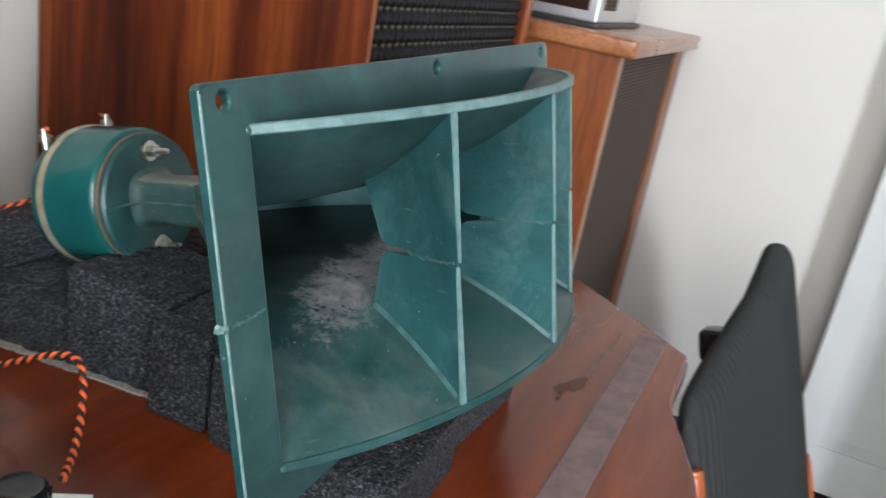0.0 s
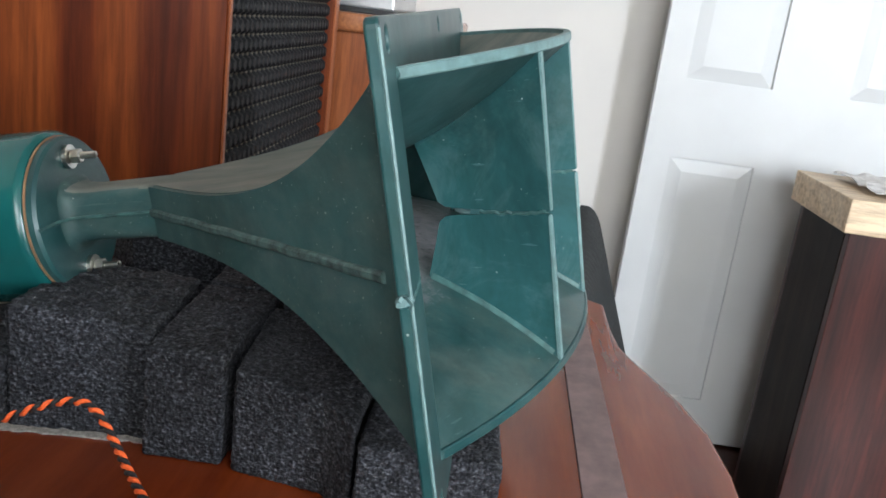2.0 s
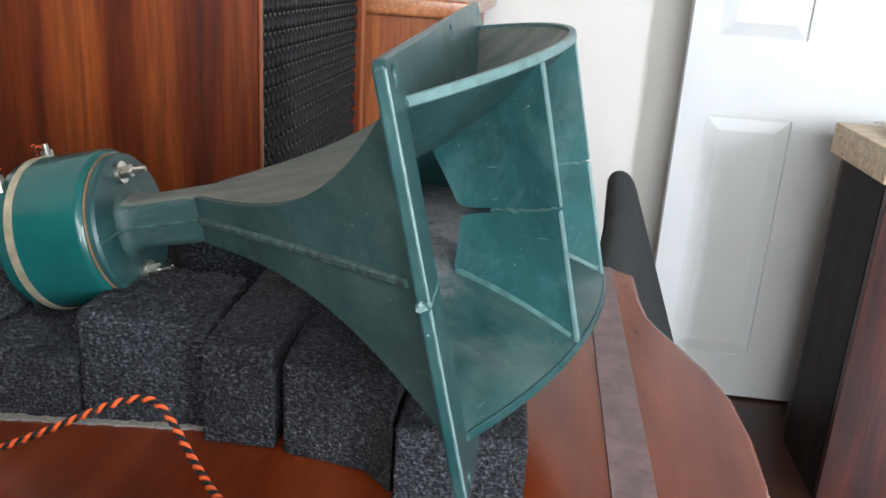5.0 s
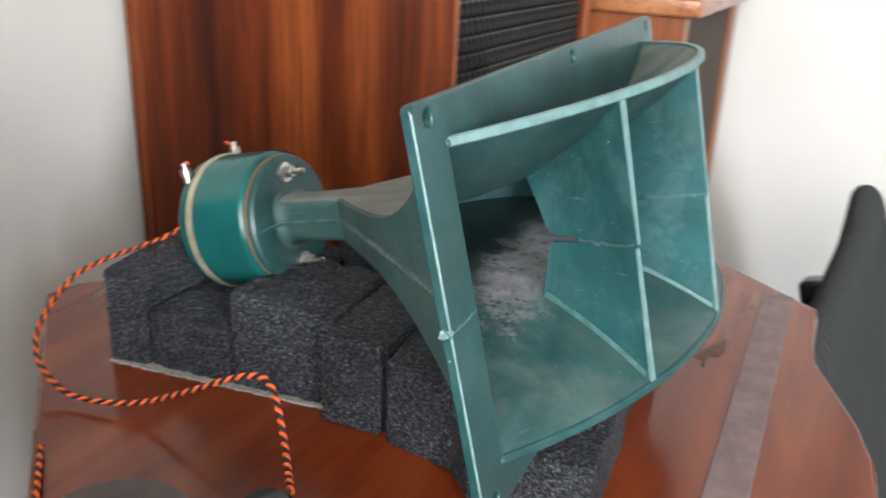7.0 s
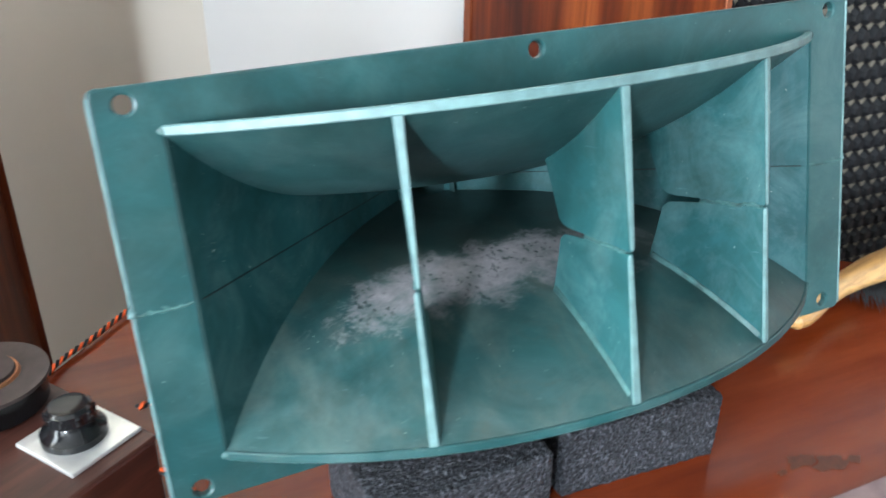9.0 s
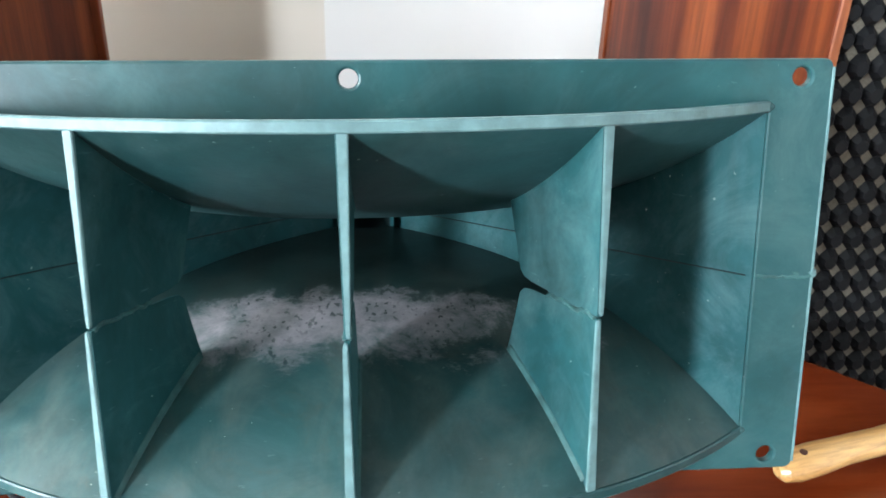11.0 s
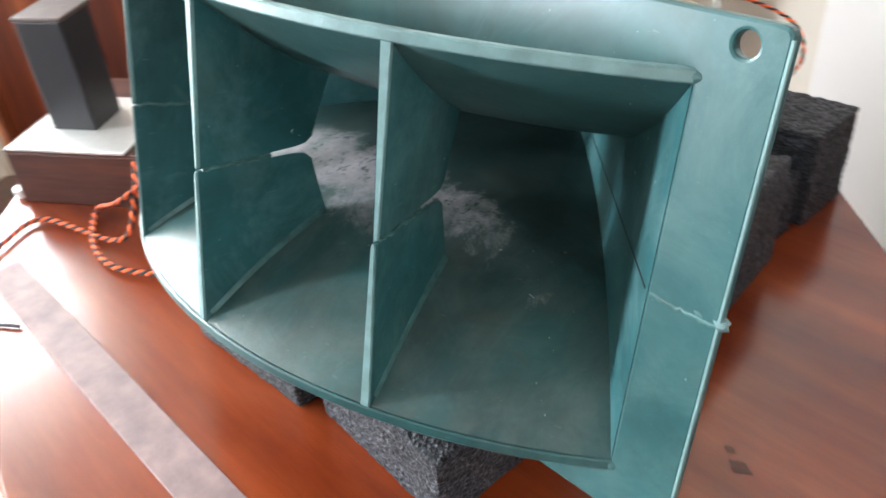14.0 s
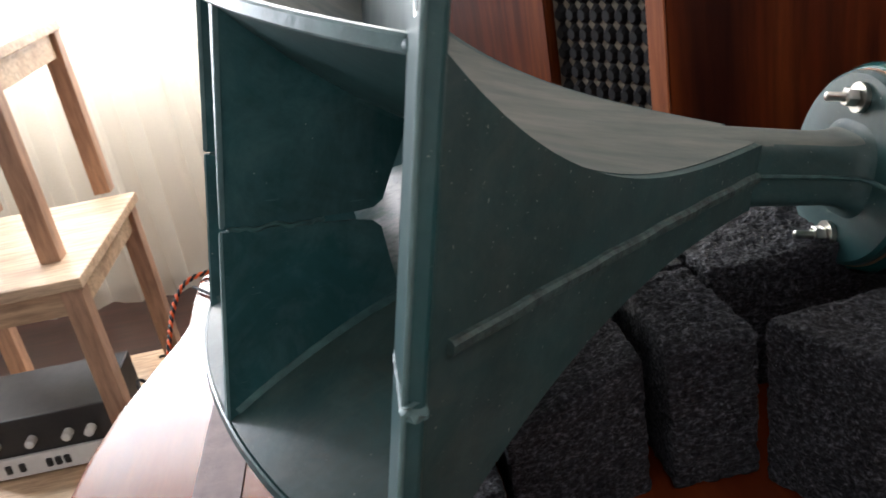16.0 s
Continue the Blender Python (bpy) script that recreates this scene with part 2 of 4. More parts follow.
    bump(nt, b, noise_tex(nt, v, 300, 5, 0.65), 0.25, 0.0007)
    return m


M_OUTER = outer_paint("dulled_outer_enamel")
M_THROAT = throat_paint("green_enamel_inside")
M_DRUM = plain("glossy_green_enamel", (0.006, 0.084, 0.080), 0.2, 0.0, 0.12, 25, 0.03)
M_SEAMDIM = plain("worn_green_ridge", (0.038, 0.098, 0.094), 0.5, 0.0, 0.5, 90, 0.3)
M_RIDGE = plain("dusty_worn_ridge", (0.050, 0.088, 0.082), 0.55, 0.0, 0.75, 150, 0.5)
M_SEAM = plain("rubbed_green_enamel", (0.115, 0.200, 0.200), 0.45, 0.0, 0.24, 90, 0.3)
M_STEEL = plain("zinc_plated_steel", (0.55, 0.54, 0.5), 0.3, 1.0, 0.2, 150, 0.1)
M_BRASS = plain("dull_brass_ring", (0.38, 0.33, 0.24), 0.45, 0.35, 0.25, 90, 0.1)
M_GOLD = plain("copper_gasket", (0.30, 0.17, 0.09), 0.5, 0.3, 0.2, 90, 0.1)
M_FOAM = foam_mat()
M_TABLE = table_mat()
M_TABLE_EDGE = wood("table_edge_wood", (0.10, 0.025, 0.01), (0.2, 0.055, 0.02), (0.32, 0.11, 0.05), "X", 5, 0.25, 14, 0.4)
M_STRIP = plain("worn_grey_strip", (0.19, 0.13, 0.125), 0.55, 0.0, 0.25, 60, 0.25)
M_ORANGE = plain("orange_cotton_braid", (0.85, 0.12, 0.02), 0.7, 0.0, 0.15, 900, 0.3)
M_BLACKCORD = plain("black_cotton_braid", (0.012, 0.011, 0.011), 0.75, 0.0, 0.2, 900, 0.3)
M_WALNUT = wood("oiled_walnut", (0.040, 0.006, 0.002), (0.108, 0.018, 0.0032), (0.24, 0.056, 0.0105), "Z", 2.6, 0.42, 17, 0.03)
M_TEAK = wood("teak_frame", (0.20, 0.050, 0.013), (0.27, 0.074, 0.020), (0.33, 0.098, 0.028), "Z", 4.0, 0.4, 14, 0.1)
M_TEAKEDGE = wood("orange_veneer_edge", (0.26, 0.070, 0.022), (0.36, 0.105, 0.035), (0.45, 0.15, 0.055), "Z", 4.0, 0.45, 14, 0.05)
M_TEAKTOP = wood("teak_top", (0.25, 0.085, 0.03), (0.4, 0.15, 0.06), (0.5, 0.21, 0.09), "X", 4.0, 0.28, 14, 0.3)
M_LATTICE = plain("black_moulded_grille", (0.010, 0.010, 0.011), 0.58, 0.0, 0.25, 60, 0.1)
M_CLOTH = plain("beige_speaker_cloth", (0.17, 0.148, 0.112), 0.9, 0.0, 0.2, 500, 0.3)


def woven_cloth(name, dark, light, pitch):
    """Coarse basket weave: two crossed bands of threads over a fuzzy yarn colour."""
    m, nt, b = mat(name, 0.85)
    v = coords(nt)
    bands = []
    for way in ("X", "Z"):
        w = nt.nodes.new("ShaderNodeTexWave")
        w.wave_type, w.bands_direction = "BANDS", way
        w.inputs["Scale"].default_value, w.inputs["Distortion"].default_value = 0.314 / pitch, 0.8
        w.inputs["Detail Scale"].default_value = 3.0
        nt.links.new(v, w.inputs["Vector"])
        bands.append(w.outputs["Fac"])
    weave = mix(nt, 1.0, ramp(nt, bands[0], [(0.1, (0.35, 0.35, 0.35)), (0.7, (1, 1, 1))]), ramp(nt, bands[1], [(0.1, (0.3, 0.3, 0.3)), (0.7, (1, 1, 1))]), "MULTIPLY")
    yarn = ramp(nt, noise_tex(nt, v, 500, 4), [(0.3, dark), (0.7, light)])
    nt.links.new(mix(nt, 0.9, yarn, weave, "MULTIPLY"), b.inputs["Base Color"])
    bump(nt, b, weave, 0.5, 0.0015)
    return m


M_BROWNCLOTH = woven_cloth("brown_speaker_cloth", (0.085, 0.052, 0.036), (0.165, 0.108, 0.082), 0.0075)
M_WALL = plain("white_wall_paint", (0.67, 0.645, 0.61), 0.8, 0.0, 0.03, 3, 0.06)
M_CREAM = plain("darker_cream_wall", (0.56, 0.50, 0.42), 0.8, 0.0, 0.03, 3, 0.06)
# Unseen south wall and ceiling, kept dark to cut the bounced light.
M_WALLB = plain("dark_unseen_wall", (0.16, 0.145, 0.13), 0.8, 0.0, 0.05, 3, 0.06)
M_CEIL = plain("dark_unseen_ceiling", (0.38, 0.365, 0.35), 0.85, 0.0, 0.03, 3, 0.05)
M_DOOR = plain("white_door_paint", (0.56, 0.57, 0.57), 0.4, 0.0, 0.03, 6, 0.05)
M_FLOOR = wood("dark_floor_wood", (0.0180, 0.0054, 0.0030), (0.0390, 0.0120, 0.0066), (0.0660, 0.0210, 0.0108), "Y", 3, 0.35, 12, 0.2)
M_MAHOG = wood("dark_mahogany", (0.0150, 0.0036, 0.0024), (0.0450, 0.0078, 0.0048), (0.0900, 0.0150, 0.0078), "Z", 4, 0.4, 12, 0.15)
# Pedestal sides, darker and greyer than its front.
M_DARKSIDE = wood("dark_side_wood", (0.0083, 0.0044, 0.0033), (0.0165, 0.0088, 0.0060), (0.0275, 0.0149, 0.0099), "Z", 4, 0.5, 12, 0.0)
for m_dull, level in ((M_DARKSIDE, 0.12), (M_WALNUT, 0.22), (M_MAHOG, 0.3), (M_FOAM, 0.25), (M_TABLE, 0.34), (M_STRIP, 0.22), (M_LATTICE, 0.22)):
    m_dull.node_tree.nodes["Principled BSDF"].inputs["Specular IOR Level"].default_value = level
M_PINE = wood("pale_pine", (0.52, 0.34, 0.20), (0.64, 0.45, 0.28), (0.72, 0.54, 0.36), "Y", 4, 0.5, 9, 0.05)
M_SLAB = wood("sawn_pine_slab", (0.66, 0.48, 0.30), (0.76, 0.60, 0.41), (0.82, 0.68, 0.50), "Y", 4, 0.55, 9, 0.0)
M_PINEZ = wood("pine_leg", (0.40, 0.22, 0.13), (0.48, 0.28, 0.17), (0.55, 0.34, 0.22), "Z", 4, 0.5, 9, 0.05)
M_CHAIR = plain("charcoal_ribbed_fabric", (0.026, 0.028, 0.028), 0.8, 0.0, 0.3, 300, 0.5)
M_CHAIRWOOD = wood("orange_beech_frame", (0.45, 0.10, 0.03), (0.58, 0.15, 0.045), (0.66, 0.2, 0.07), "Z", 5, 0.35, 12, 0.3)
M_BLACKPL = plain("black_bakelite", (0.010, 0.010, 0.011), 0.16, 0.0, 0.2, 60, 0.02)
M_BLACKBOX = plain("black_crackle_enamel", (0.0072, 0.0078, 0.0108), 0.45, 0.0, 0.2, 200, 0.15)
M_COIL = plain("grey_brown_fibre_disc", (0.058, 0.040, 0.036), 0.5, 0.0, 0.2, 120, 0.1)
M_COPPER = plain("copper_winding", (0.55, 0.24, 0.12), 0.4, 0.8, 0.15, 300, 0.2)
M_PLATE = plain("aluminium_plate", (0.78, 0.78, 0.76), 0.32, 0.6, 0.05, 200, 0.05)
M_BOXWOOD = wood("dark_red_box_wood", (0.04, 0.012, 0.008), (0.07, 0.022, 0.014), (0.11, 0.035, 0.02), "X", 8, 0.4, 12, 0.1)
M_SILVER = plain("silver_case", (0.62, 0.63, 0.64), 0.3, 0.7, 0.06, 90, 0.04)
M_GLASSY = plain("dark_glossy_panel", (0.03, 0.015, 0.012), 0.08, 0.0, 0.15, 20, 0.0)
M_BRISTLE = plain("black_bristles", (0.008, 0.008, 0.009), 0.6, 0.0, 0.3, 900, 0.6)
M_HANDLE = wood("varnished_beech_handle", (0.58, 0.30, 0.09), (0.70, 0.40, 0.14), (0.78, 0.5, 0.2), "X", 9, 0.3, 12, 0.3)
M_PAPER = plain("crumpled_paper", (0.62, 0.6, 0.58), 0.7, 0.0, 0.15, 60, 0.4)
M_CURTAIN = translucent_mat("cream_sheer_curtain", (0.86, 0.80, 0.66))
M_WHITEPL = plain("white_plastic", (0.72, 0.72, 0.70), 0.35, 0.0, 0.04, 60, 0.02)
M_BLACKCASE = plain("black_device_case", (0.018, 0.018, 0.019), 0.4, 0.0, 0.2, 90, 0.1)
M_RED = plain("red_lamp_lens", (0.7, 0.02, 0.02), 0.3)


# ---- mesh helpers ----
def part(name, bm, material, parent=None, label="", smooth=False):
    bmesh.ops.recalc_face_normals(bm, faces=bm.faces)
    me = bpy.data.meshes.new(name)
    bm.to_mesh(me)
    bm.free()
    for f in me.polygons:
        f.use_smooth = smooth
    if smooth:
        me.set_sharp_from_angle(angle=radians(35))
    for m in (material if isinstance(material, (list, tuple)) else [material]):
        me.materials.append(m)
    ob = new(name, me)
    if parent is not None:
        ob.parent = parent
    if label:
        ob["label"] = label
    return ob


def thing(name, m, label, category, group="", kind=""):
    ob = new(name)
    ob.empty_display_size = 0.05
    ob.matrix_basis = m
    return tagged(ob, label, category, group, kind)


def box_bm(cx, cy, cz, sx, sy, sz, bevel=0.0, seg=2, bm=None):
    b = bm or bmesh.new()
    g = bmesh.ops.create_cube(b, size=1.0)
    for v in g["verts"]:
        v.co = Vector((cx + v.co.x * sx, cy + v.co.y * sy, cz + v.co.z * sz))
    if bevel > 0:
        es = list({e for v in g["verts"] for e in v.link_edges})
        bmesh.ops.bevel(b, geom=es, offset=bevel, segments=seg, affect="EDGES", profile=0.6)
    return b


def prism_bm(points, z0, z1, bevel=0.0, seg=2):
    """An upright prism over a plan outline."""
    b = bmesh.new()
    lo = [b.verts.new((x, y, z0)) for x, y in points]
    hi = [b.verts.new((x, y, z1)) for x, y in points]
    n = len(points)
    b.faces.new(lo[::-1])
    top = b.faces.new(hi)
    for k in range(n):
        b.faces.new((lo[k], lo[(k + 1) % n], hi[(k + 1) % n], hi[k]))
    bmesh.ops.recalc_face_normals(b, faces=b.faces)
    if bevel > 0:
        bmesh.ops.bevel(b, geom=list(b.edges), offset=bevel, segments=seg, affect="EDGES", profile=0.6)
    return b


def lathe_bm(profile, n=48, axis="Y", centre=(0, 0, 0), bm=None):
    """Turns a profile of (distance along the axis, radius) about the axis; closes both ends."""
    b = bm or bmesh.new()
    rings = []
    for a, r in profile:
        ring = []
        for k in range(n):
            t = 2 * math.pi * k / n
            u, w = r * math.cos(t), r * math.sin(t)
            p = {"X": (a, u, w), "Y": (u, a, w), "Z": (u, w, a)}[axis]
            ring.append(b.verts.new(Vector(p) + Vector(centre)))
        rings.append(ring)
    for r0, r1 in zip(rings, rings[1:]):
        for k in range(n):
            b.faces.new((r0[k], r0[(k + 1) % n], r1[(k + 1) % n], r1[k]))
    b.faces.new(rings[0])
    b.faces.new(rings[-1][::-1])
    return b


def smooth_path(points, n):
    """Catmull-Rom through the points."""
    p = [Vector(q) for q in points]
    p = [p[0] * 2 - p[1]] + p + [p[-1] * 2 - p[-2]]
    out = []
    for k in range(1, len(p) - 2):
        for j in range(n):
            t = j / n
            a, b, c, d = p[k - 1], p[k], p[k + 1], p[k + 2]
            out.append(0.5 * ((2 * b) + (c - a) * t + (2 * a - 5 * b + 4 * c - d) * t * t + (3 * b - a - 3 * c + d) * t ** 3))
    out.append(p[-2])
    return out


def tube_bm(path, radius, n=8, bm=None, twist=None):
    """A round tube along a path; twist = (offset, turns per metre, phase) winds it about the path as one strand of a cord."""
    b = bm or bmesh.new()
    pts = [Vector(q) for q in path]
    length, rings, up = 0.0, [], Vector((0, 0, 1))
    frames = []
    for k, q in enumerate(pts):
        d = (pts[min(k + 1, len(pts) - 1)] - pts[max(k - 1, 0)]).normalized()
        side = d.cross(up)
        side = side.normalized() if side.length > 1e-4 else Vector((1, 0, 0))
        frames.append((d, side, side.cross(d)))
    centres = []
    for k, q in enumerate(pts):
        if k:
            length += (pts[k] - pts[k - 1]).length
        c = q.copy()
        if twist:
            a = 2 * math.pi * twist[1] * length + twist[2]
            c += (frames[k][1] * math.cos(a) + frames[k][2] * math.sin(a)) * twist[0]
        centres.append(c)
    for k, c in enumerate(centres):
        d = (centres[min(k + 1, len(pts) - 1)] - centres[max(k - 1, 0)]).normalized()
        side = d.cross(up)
        side = side.normalized() if side.length > 1e-4 else Vector((1, 0, 0))
        upv = side.cross(d)
        rings.append([b.verts.new(c + (side * math.cos(t) + upv * math.sin(t)) * radius) for t in [2 * math.pi * j / n for j in range(n)]])
    for r0, r1 in zip(rings, rings[1:]):
        for j in range(n):
            b.faces.new((r0[j], r0[(j + 1) % n], r1[(j + 1) % n], r1[j]))
    b.faces.new(rings[0])
    b.faces.new(rings[-1][::-1])
    return b


def baked(ob):
    """The object's mesh with its modifiers applied."""
    me = bpy.data.meshes.new_from_object(ob.evaluated_get(bpy.context.evaluated_depsgraph_get()))
    ob.modifiers.clear()
    old = ob.data
    ob.data = me
    me.name = old.name
    bpy.data.meshes.remove(old)
    return ob


# ---- room ----
def wall(name, a, b, z0, z1, thick, material, label):
    """A wall between two plan points, its thickness to the right of the way from a to b."""
    a, b = Vector((*a, 0)), Vector((*b, 0))
    d = (b - a).normalized()
    n = Vector((d.y, -d.x, 0)) * thick
    pts = [a, b, b + n, a + n]
    ob = part(name, prism_bm([(p.x, p.y) for p in pts], z0, z1), material)
    return tagged(ob, label, "wall", kind="structure")


LW = -2.25          # the window wall
tagged(part("floor", box_bm(-0.2, -0.72, FLOOR - 0.05, 4.3, 4.85, 0.1), M_FLOOR), "dark reddish brown polished wooden floor", "floor", kind="structure")
tagged(part("ceiling", box_bm(-0.2, -0.72, CEIL + 0.05, 4.3, 4.85, 0.1), M_CEIL), "unseen grey ceiling closing the room", "ceiling", kind="structure")
wall("wall_north", (1.80, 0.76), (-0.064, 0.76), FLOOR, CEIL, 0.12, M_WALL, "plain off-white painted wall behind the speaker cabinets")
# Assumed turn from the window, to fall darker; its cream deepens the step.
wall("wall_north_bay", (-0.060, 0.7605), (-1.75, 1.536), FLOOR, CEIL, 0.12, M_CREAM, "darker cream wall turned from the window behind the table")
wall("wall_north_west", (-1.74, 1.53), (LW, 1.53), FLOOR, CEIL, 0.12, M_CREAM, "plain cream painted wall near the window")
wall("wall_east", (1.80, -3.1), (1.80, 0.88), FLOOR, CEIL, 0.12, M_WALL, "off-white painted wall beside the white door")
for nm, ya, yb, za, zb in (("wall_west_north", 0.35, 1.65, FLOOR, CEIL), ("wall_west_south", -3.1, -2.75, FLOOR, CEIL), ("wall_west_pier", -2.29, -1.45, FLOOR, CEIL),
                           ("wall_west_low", -2.75, -2.29, FLOOR, 0.06), ("wall_west_high", -2.75, -2.29, 1.44, CEIL),
                           ("wall_west_sill", -1.45, 0.35, FLOOR, 0.06), ("wall_west_head", -1.45, 0.35, 1.54, CEIL)):
    tagged(part(nm, box_bm(LW - 0.06, (ya + yb) / 2, (za + zb) / 2, 0.12, yb - ya, zb - za), M_WALL), "off-white painted wall round the window", "wall", kind="structure")
tagged(part("wall_south", box_bm((LW + 1.86) / 2, -3.06, (FLOOR + CEIL) / 2, 1.86 - LW, 0.12, CEIL - FLOOR), M_WALLB), "unseen dark wall closing the room behind the viewer", "wall", kind="structure")


def window(name, centre, width, height, axis):
    w = thing(name, pose(*centre, 0, 0, 90 if axis == "x" else 0), "white framed window with daylight behind it", "window", kind="structure")
    for k, (cx, cz, sx, sz) in enumerate(((-width / 2 + 0.025, 0, 0.05, height), (width / 2 - 0.025, 0, 0.05, height), (0, height / 2 - 0.025, width - 0.1, 0.05),
                                          (0, -height / 2 + 0.025, width - 0.1, 0.05), (0, 0, 0.04, height - 0.1))):
        part("window_frame", box_bm(cx, 0, cz, sx, 0.05, sz, 0.004), M_WHITEPL, w)
    return w


window("window_1", (LW - 0.06, -0.55, 0.80), 1.8, 1.48, "x")
window("window_2", (LW - 0.06, -2.52, 0.75), 0.46, 1.38, "x")


def curtain(name, x, y0, y1, z0, z1):
    b = bmesh.new()
    n = 150
    cols = []
    for k in range(n + 1):
        y = y0 + (y1 - y0) * k / n
        s = 0.035 * math.sin(y * 42 + 1.2 * math.sin(y * 7)) + 0.015 * math.sin(y * 95)
        cols.append([b.verts.new((x + s * (0.6 + 0.4 * j / 3), y + 0.01 * math.sin(y * 20 + j), z0 + (z1 - z0) * j / 3)) for j in range(4)])
    for c0, c1 in zip(cols, cols[1:]):
        for j in range(3):
            b.faces.new((c0[j], c1[j], c1[j + 1], c0[j + 1]))
    ob = part(name, b, M_CURTAIN, smooth=True)
    return tagged(ob, "cream sheer curtain hanging in soft folds, lit from behind", "curtain")


curtain("curtain", -2.05, -2.2, 0.62, FLOOR + 0.03, 1.62)
tagged(part("curtain_rail", lathe_bm([(-2.3, 0.012), (0.7, 0.012)], 12, "Y", (-2.05, 0, 1.64)), M_WHITEPL), "thin white curtain rail above the window", "curtain rail")


# ---- door ----
def panel_door():
    """A white panelled door, standing open against the east wall; local y runs along its width, x is its thickness."""
    d = thing("door_1", pose(1.66, -0.40, FLOOR + 0.008, 0, 0, 0), "white painted panelled door standing ajar", "door", kind="structure")
    wd, ht, th = 0.76, 2.03, 0.035
    stiles = [0, 0.070, 0.285, 0.475, 0.690, wd]
    rails = [0, 0.125, 0.785, 0.985, 1.62, 1.74, 1.93, ht]
    part("slab", box_bm(0.012, -wd / 2, ht / 2, 0.02, wd, ht), M_DOOR, d)
    for a, c in ((0, 1), (2, 3), (4, 5)):
        part("stile", box_bm(-0.006, -(stiles[a] + stiles[c]) / 2, ht / 2, 0.016, stiles[c] - stiles[a], ht), M_DOOR, d)
    for a, c in ((0, 1), (2, 3), (4, 5), (6, 7)):
        for s, e in ((1, 2), (3, 4)):
            part("rail", box_bm(-0.006, -(stiles[s] + stiles[e]) / 2, (rails[a] + rails[c]) / 2, 0.016, stiles[e] - stiles[s], rails[c] - rails[a]), M_DOOR, d)
    for a, c in ((1, 2), (3, 4), (5, 6)):
        for s, e in ((1, 2), (3, 4)):
            b = bmesh.new()
            y0, y1, z0, z1 = -stiles[s], -stiles[e], rails[a], rails[c]
            inset = 0.035
            lo = [b.verts.new((-0.0060, y, z)) for y, z in ((y0, z0), (y1, z0), (y1, z1), (y0, z1))]
            hi = [b.verts.new((-0.0125, y, z)) for y, z in ((y0 - inset, z0 + inset), (y1 + inset, z0 + inset), (y1 + inset, z1 - inset), (y0 - inset, z1 - inset))]
            b.faces.new(hi)
            for k in range(4):
                b.faces.new((lo[k], lo[(k + 1) % 4], hi[(k + 1) % 4], hi[k]))
            part("panel", b, M_DOOR, d)
    return d


panel_door()


# ---- corner table ----
def table():
    t = thing("corner_table", pose(0, 0, FLOOR), "polished reddish brown wooden corner table with a bowed front", "table")
    right = [(0.0, -0.225), (0.06, -0.222), (0.11, -0.211), (0.16, -0.193), (0.2, -0.178), (0.225, -0.171), (0.27, -0.168), (0.343, -0.168), (0.50, 0.03), (0.515, 0.055)]
    left = [(-0.515, 0.0), (-0.50, -0.025), (-0.318, -0.187), (-0.27, -0.186), (-0.225, -0.183), (-0.2, -0.188), (-0.16, -0.2), (-0.11, -0.214), (-0.06, -0.222)]
    outline = right + [(0.0, 0.525), (-0.035, 0.53)] + left
    part("tabletop", prism_bm(outline, -FLOOR - 0.024, -FLOOR, 0.004, 3), M_TABLE, t)
    grown = [(x * 1.012, y * 1.012 - 0.001) for x, y in outline]
    part("edge_moulding", prism_bm(grown, -FLOOR - 0.036, -FLOOR - 0.008, 0.005, 2), M_TABLE_EDGE, t)
    inner = [(x * 0.86, 0.1 + (y - 0.1) * 0.86) for x, y in outline]
    part("apron", prism_bm(inner, -FLOOR - 0.12, -FLOOR - 0.036), M_TABLE_EDGE, t)
    for x, y in ((0.30, -0.10), (-0.28, -0.11), (0.40, 0.06), (-0.40, 0.03), (0.0, 0.42)):
        part("leg", lathe_bm([(0, 0.014), (0.1, 0.017), (0.5, 0.024), (0.6, 0.02), (0.62, 0.027), (-FLOOR - 0.11, 0.028)], 20, "Z", (x, y, 0)), M_TABLE_EDGE, t, smooth=True)
    part("inlay_strip", box_bm(0.015, -0.1285, -FLOOR + 0.0006, 0.69, 0.030, 0.0016, 0.0004, 1), M_STRIP, t, "worn greyish strip across the top")
    for x, y, r in ((0.170, -0.078, 0.011), (0.188, -0.088, 0.013), (0.206, -0.092, 0.006), (0.150, -0.082, 0.004), (0.214, 0.098, 0.007), (0.203, 0.106, 0.004)):
        b = bmesh.new()
        rim = [b.verts.new((x + r * (1 + 0.22 * math.sin(3 * a + x * 90) + 0.16 * math.sin(7 * a + y * 70)) * math.cos(a), y + 0.55 * r * (1 + 0.25 * math.cos(4 * a + x * 60)) * math.sin(a), -FLOOR + 0.0004 + 0.02 * r)) for a in [k * math.pi / 18 for k in range(36)]]
        b.faces.new(rim)
        part("stain", b, M_STAIN, t, "dark dull stain")
    return t


M_STAIN = plain("dull_stain", (0.085, 0.026, 0.013), 0.5, 0, 0.4, 200, 0.1)
table()


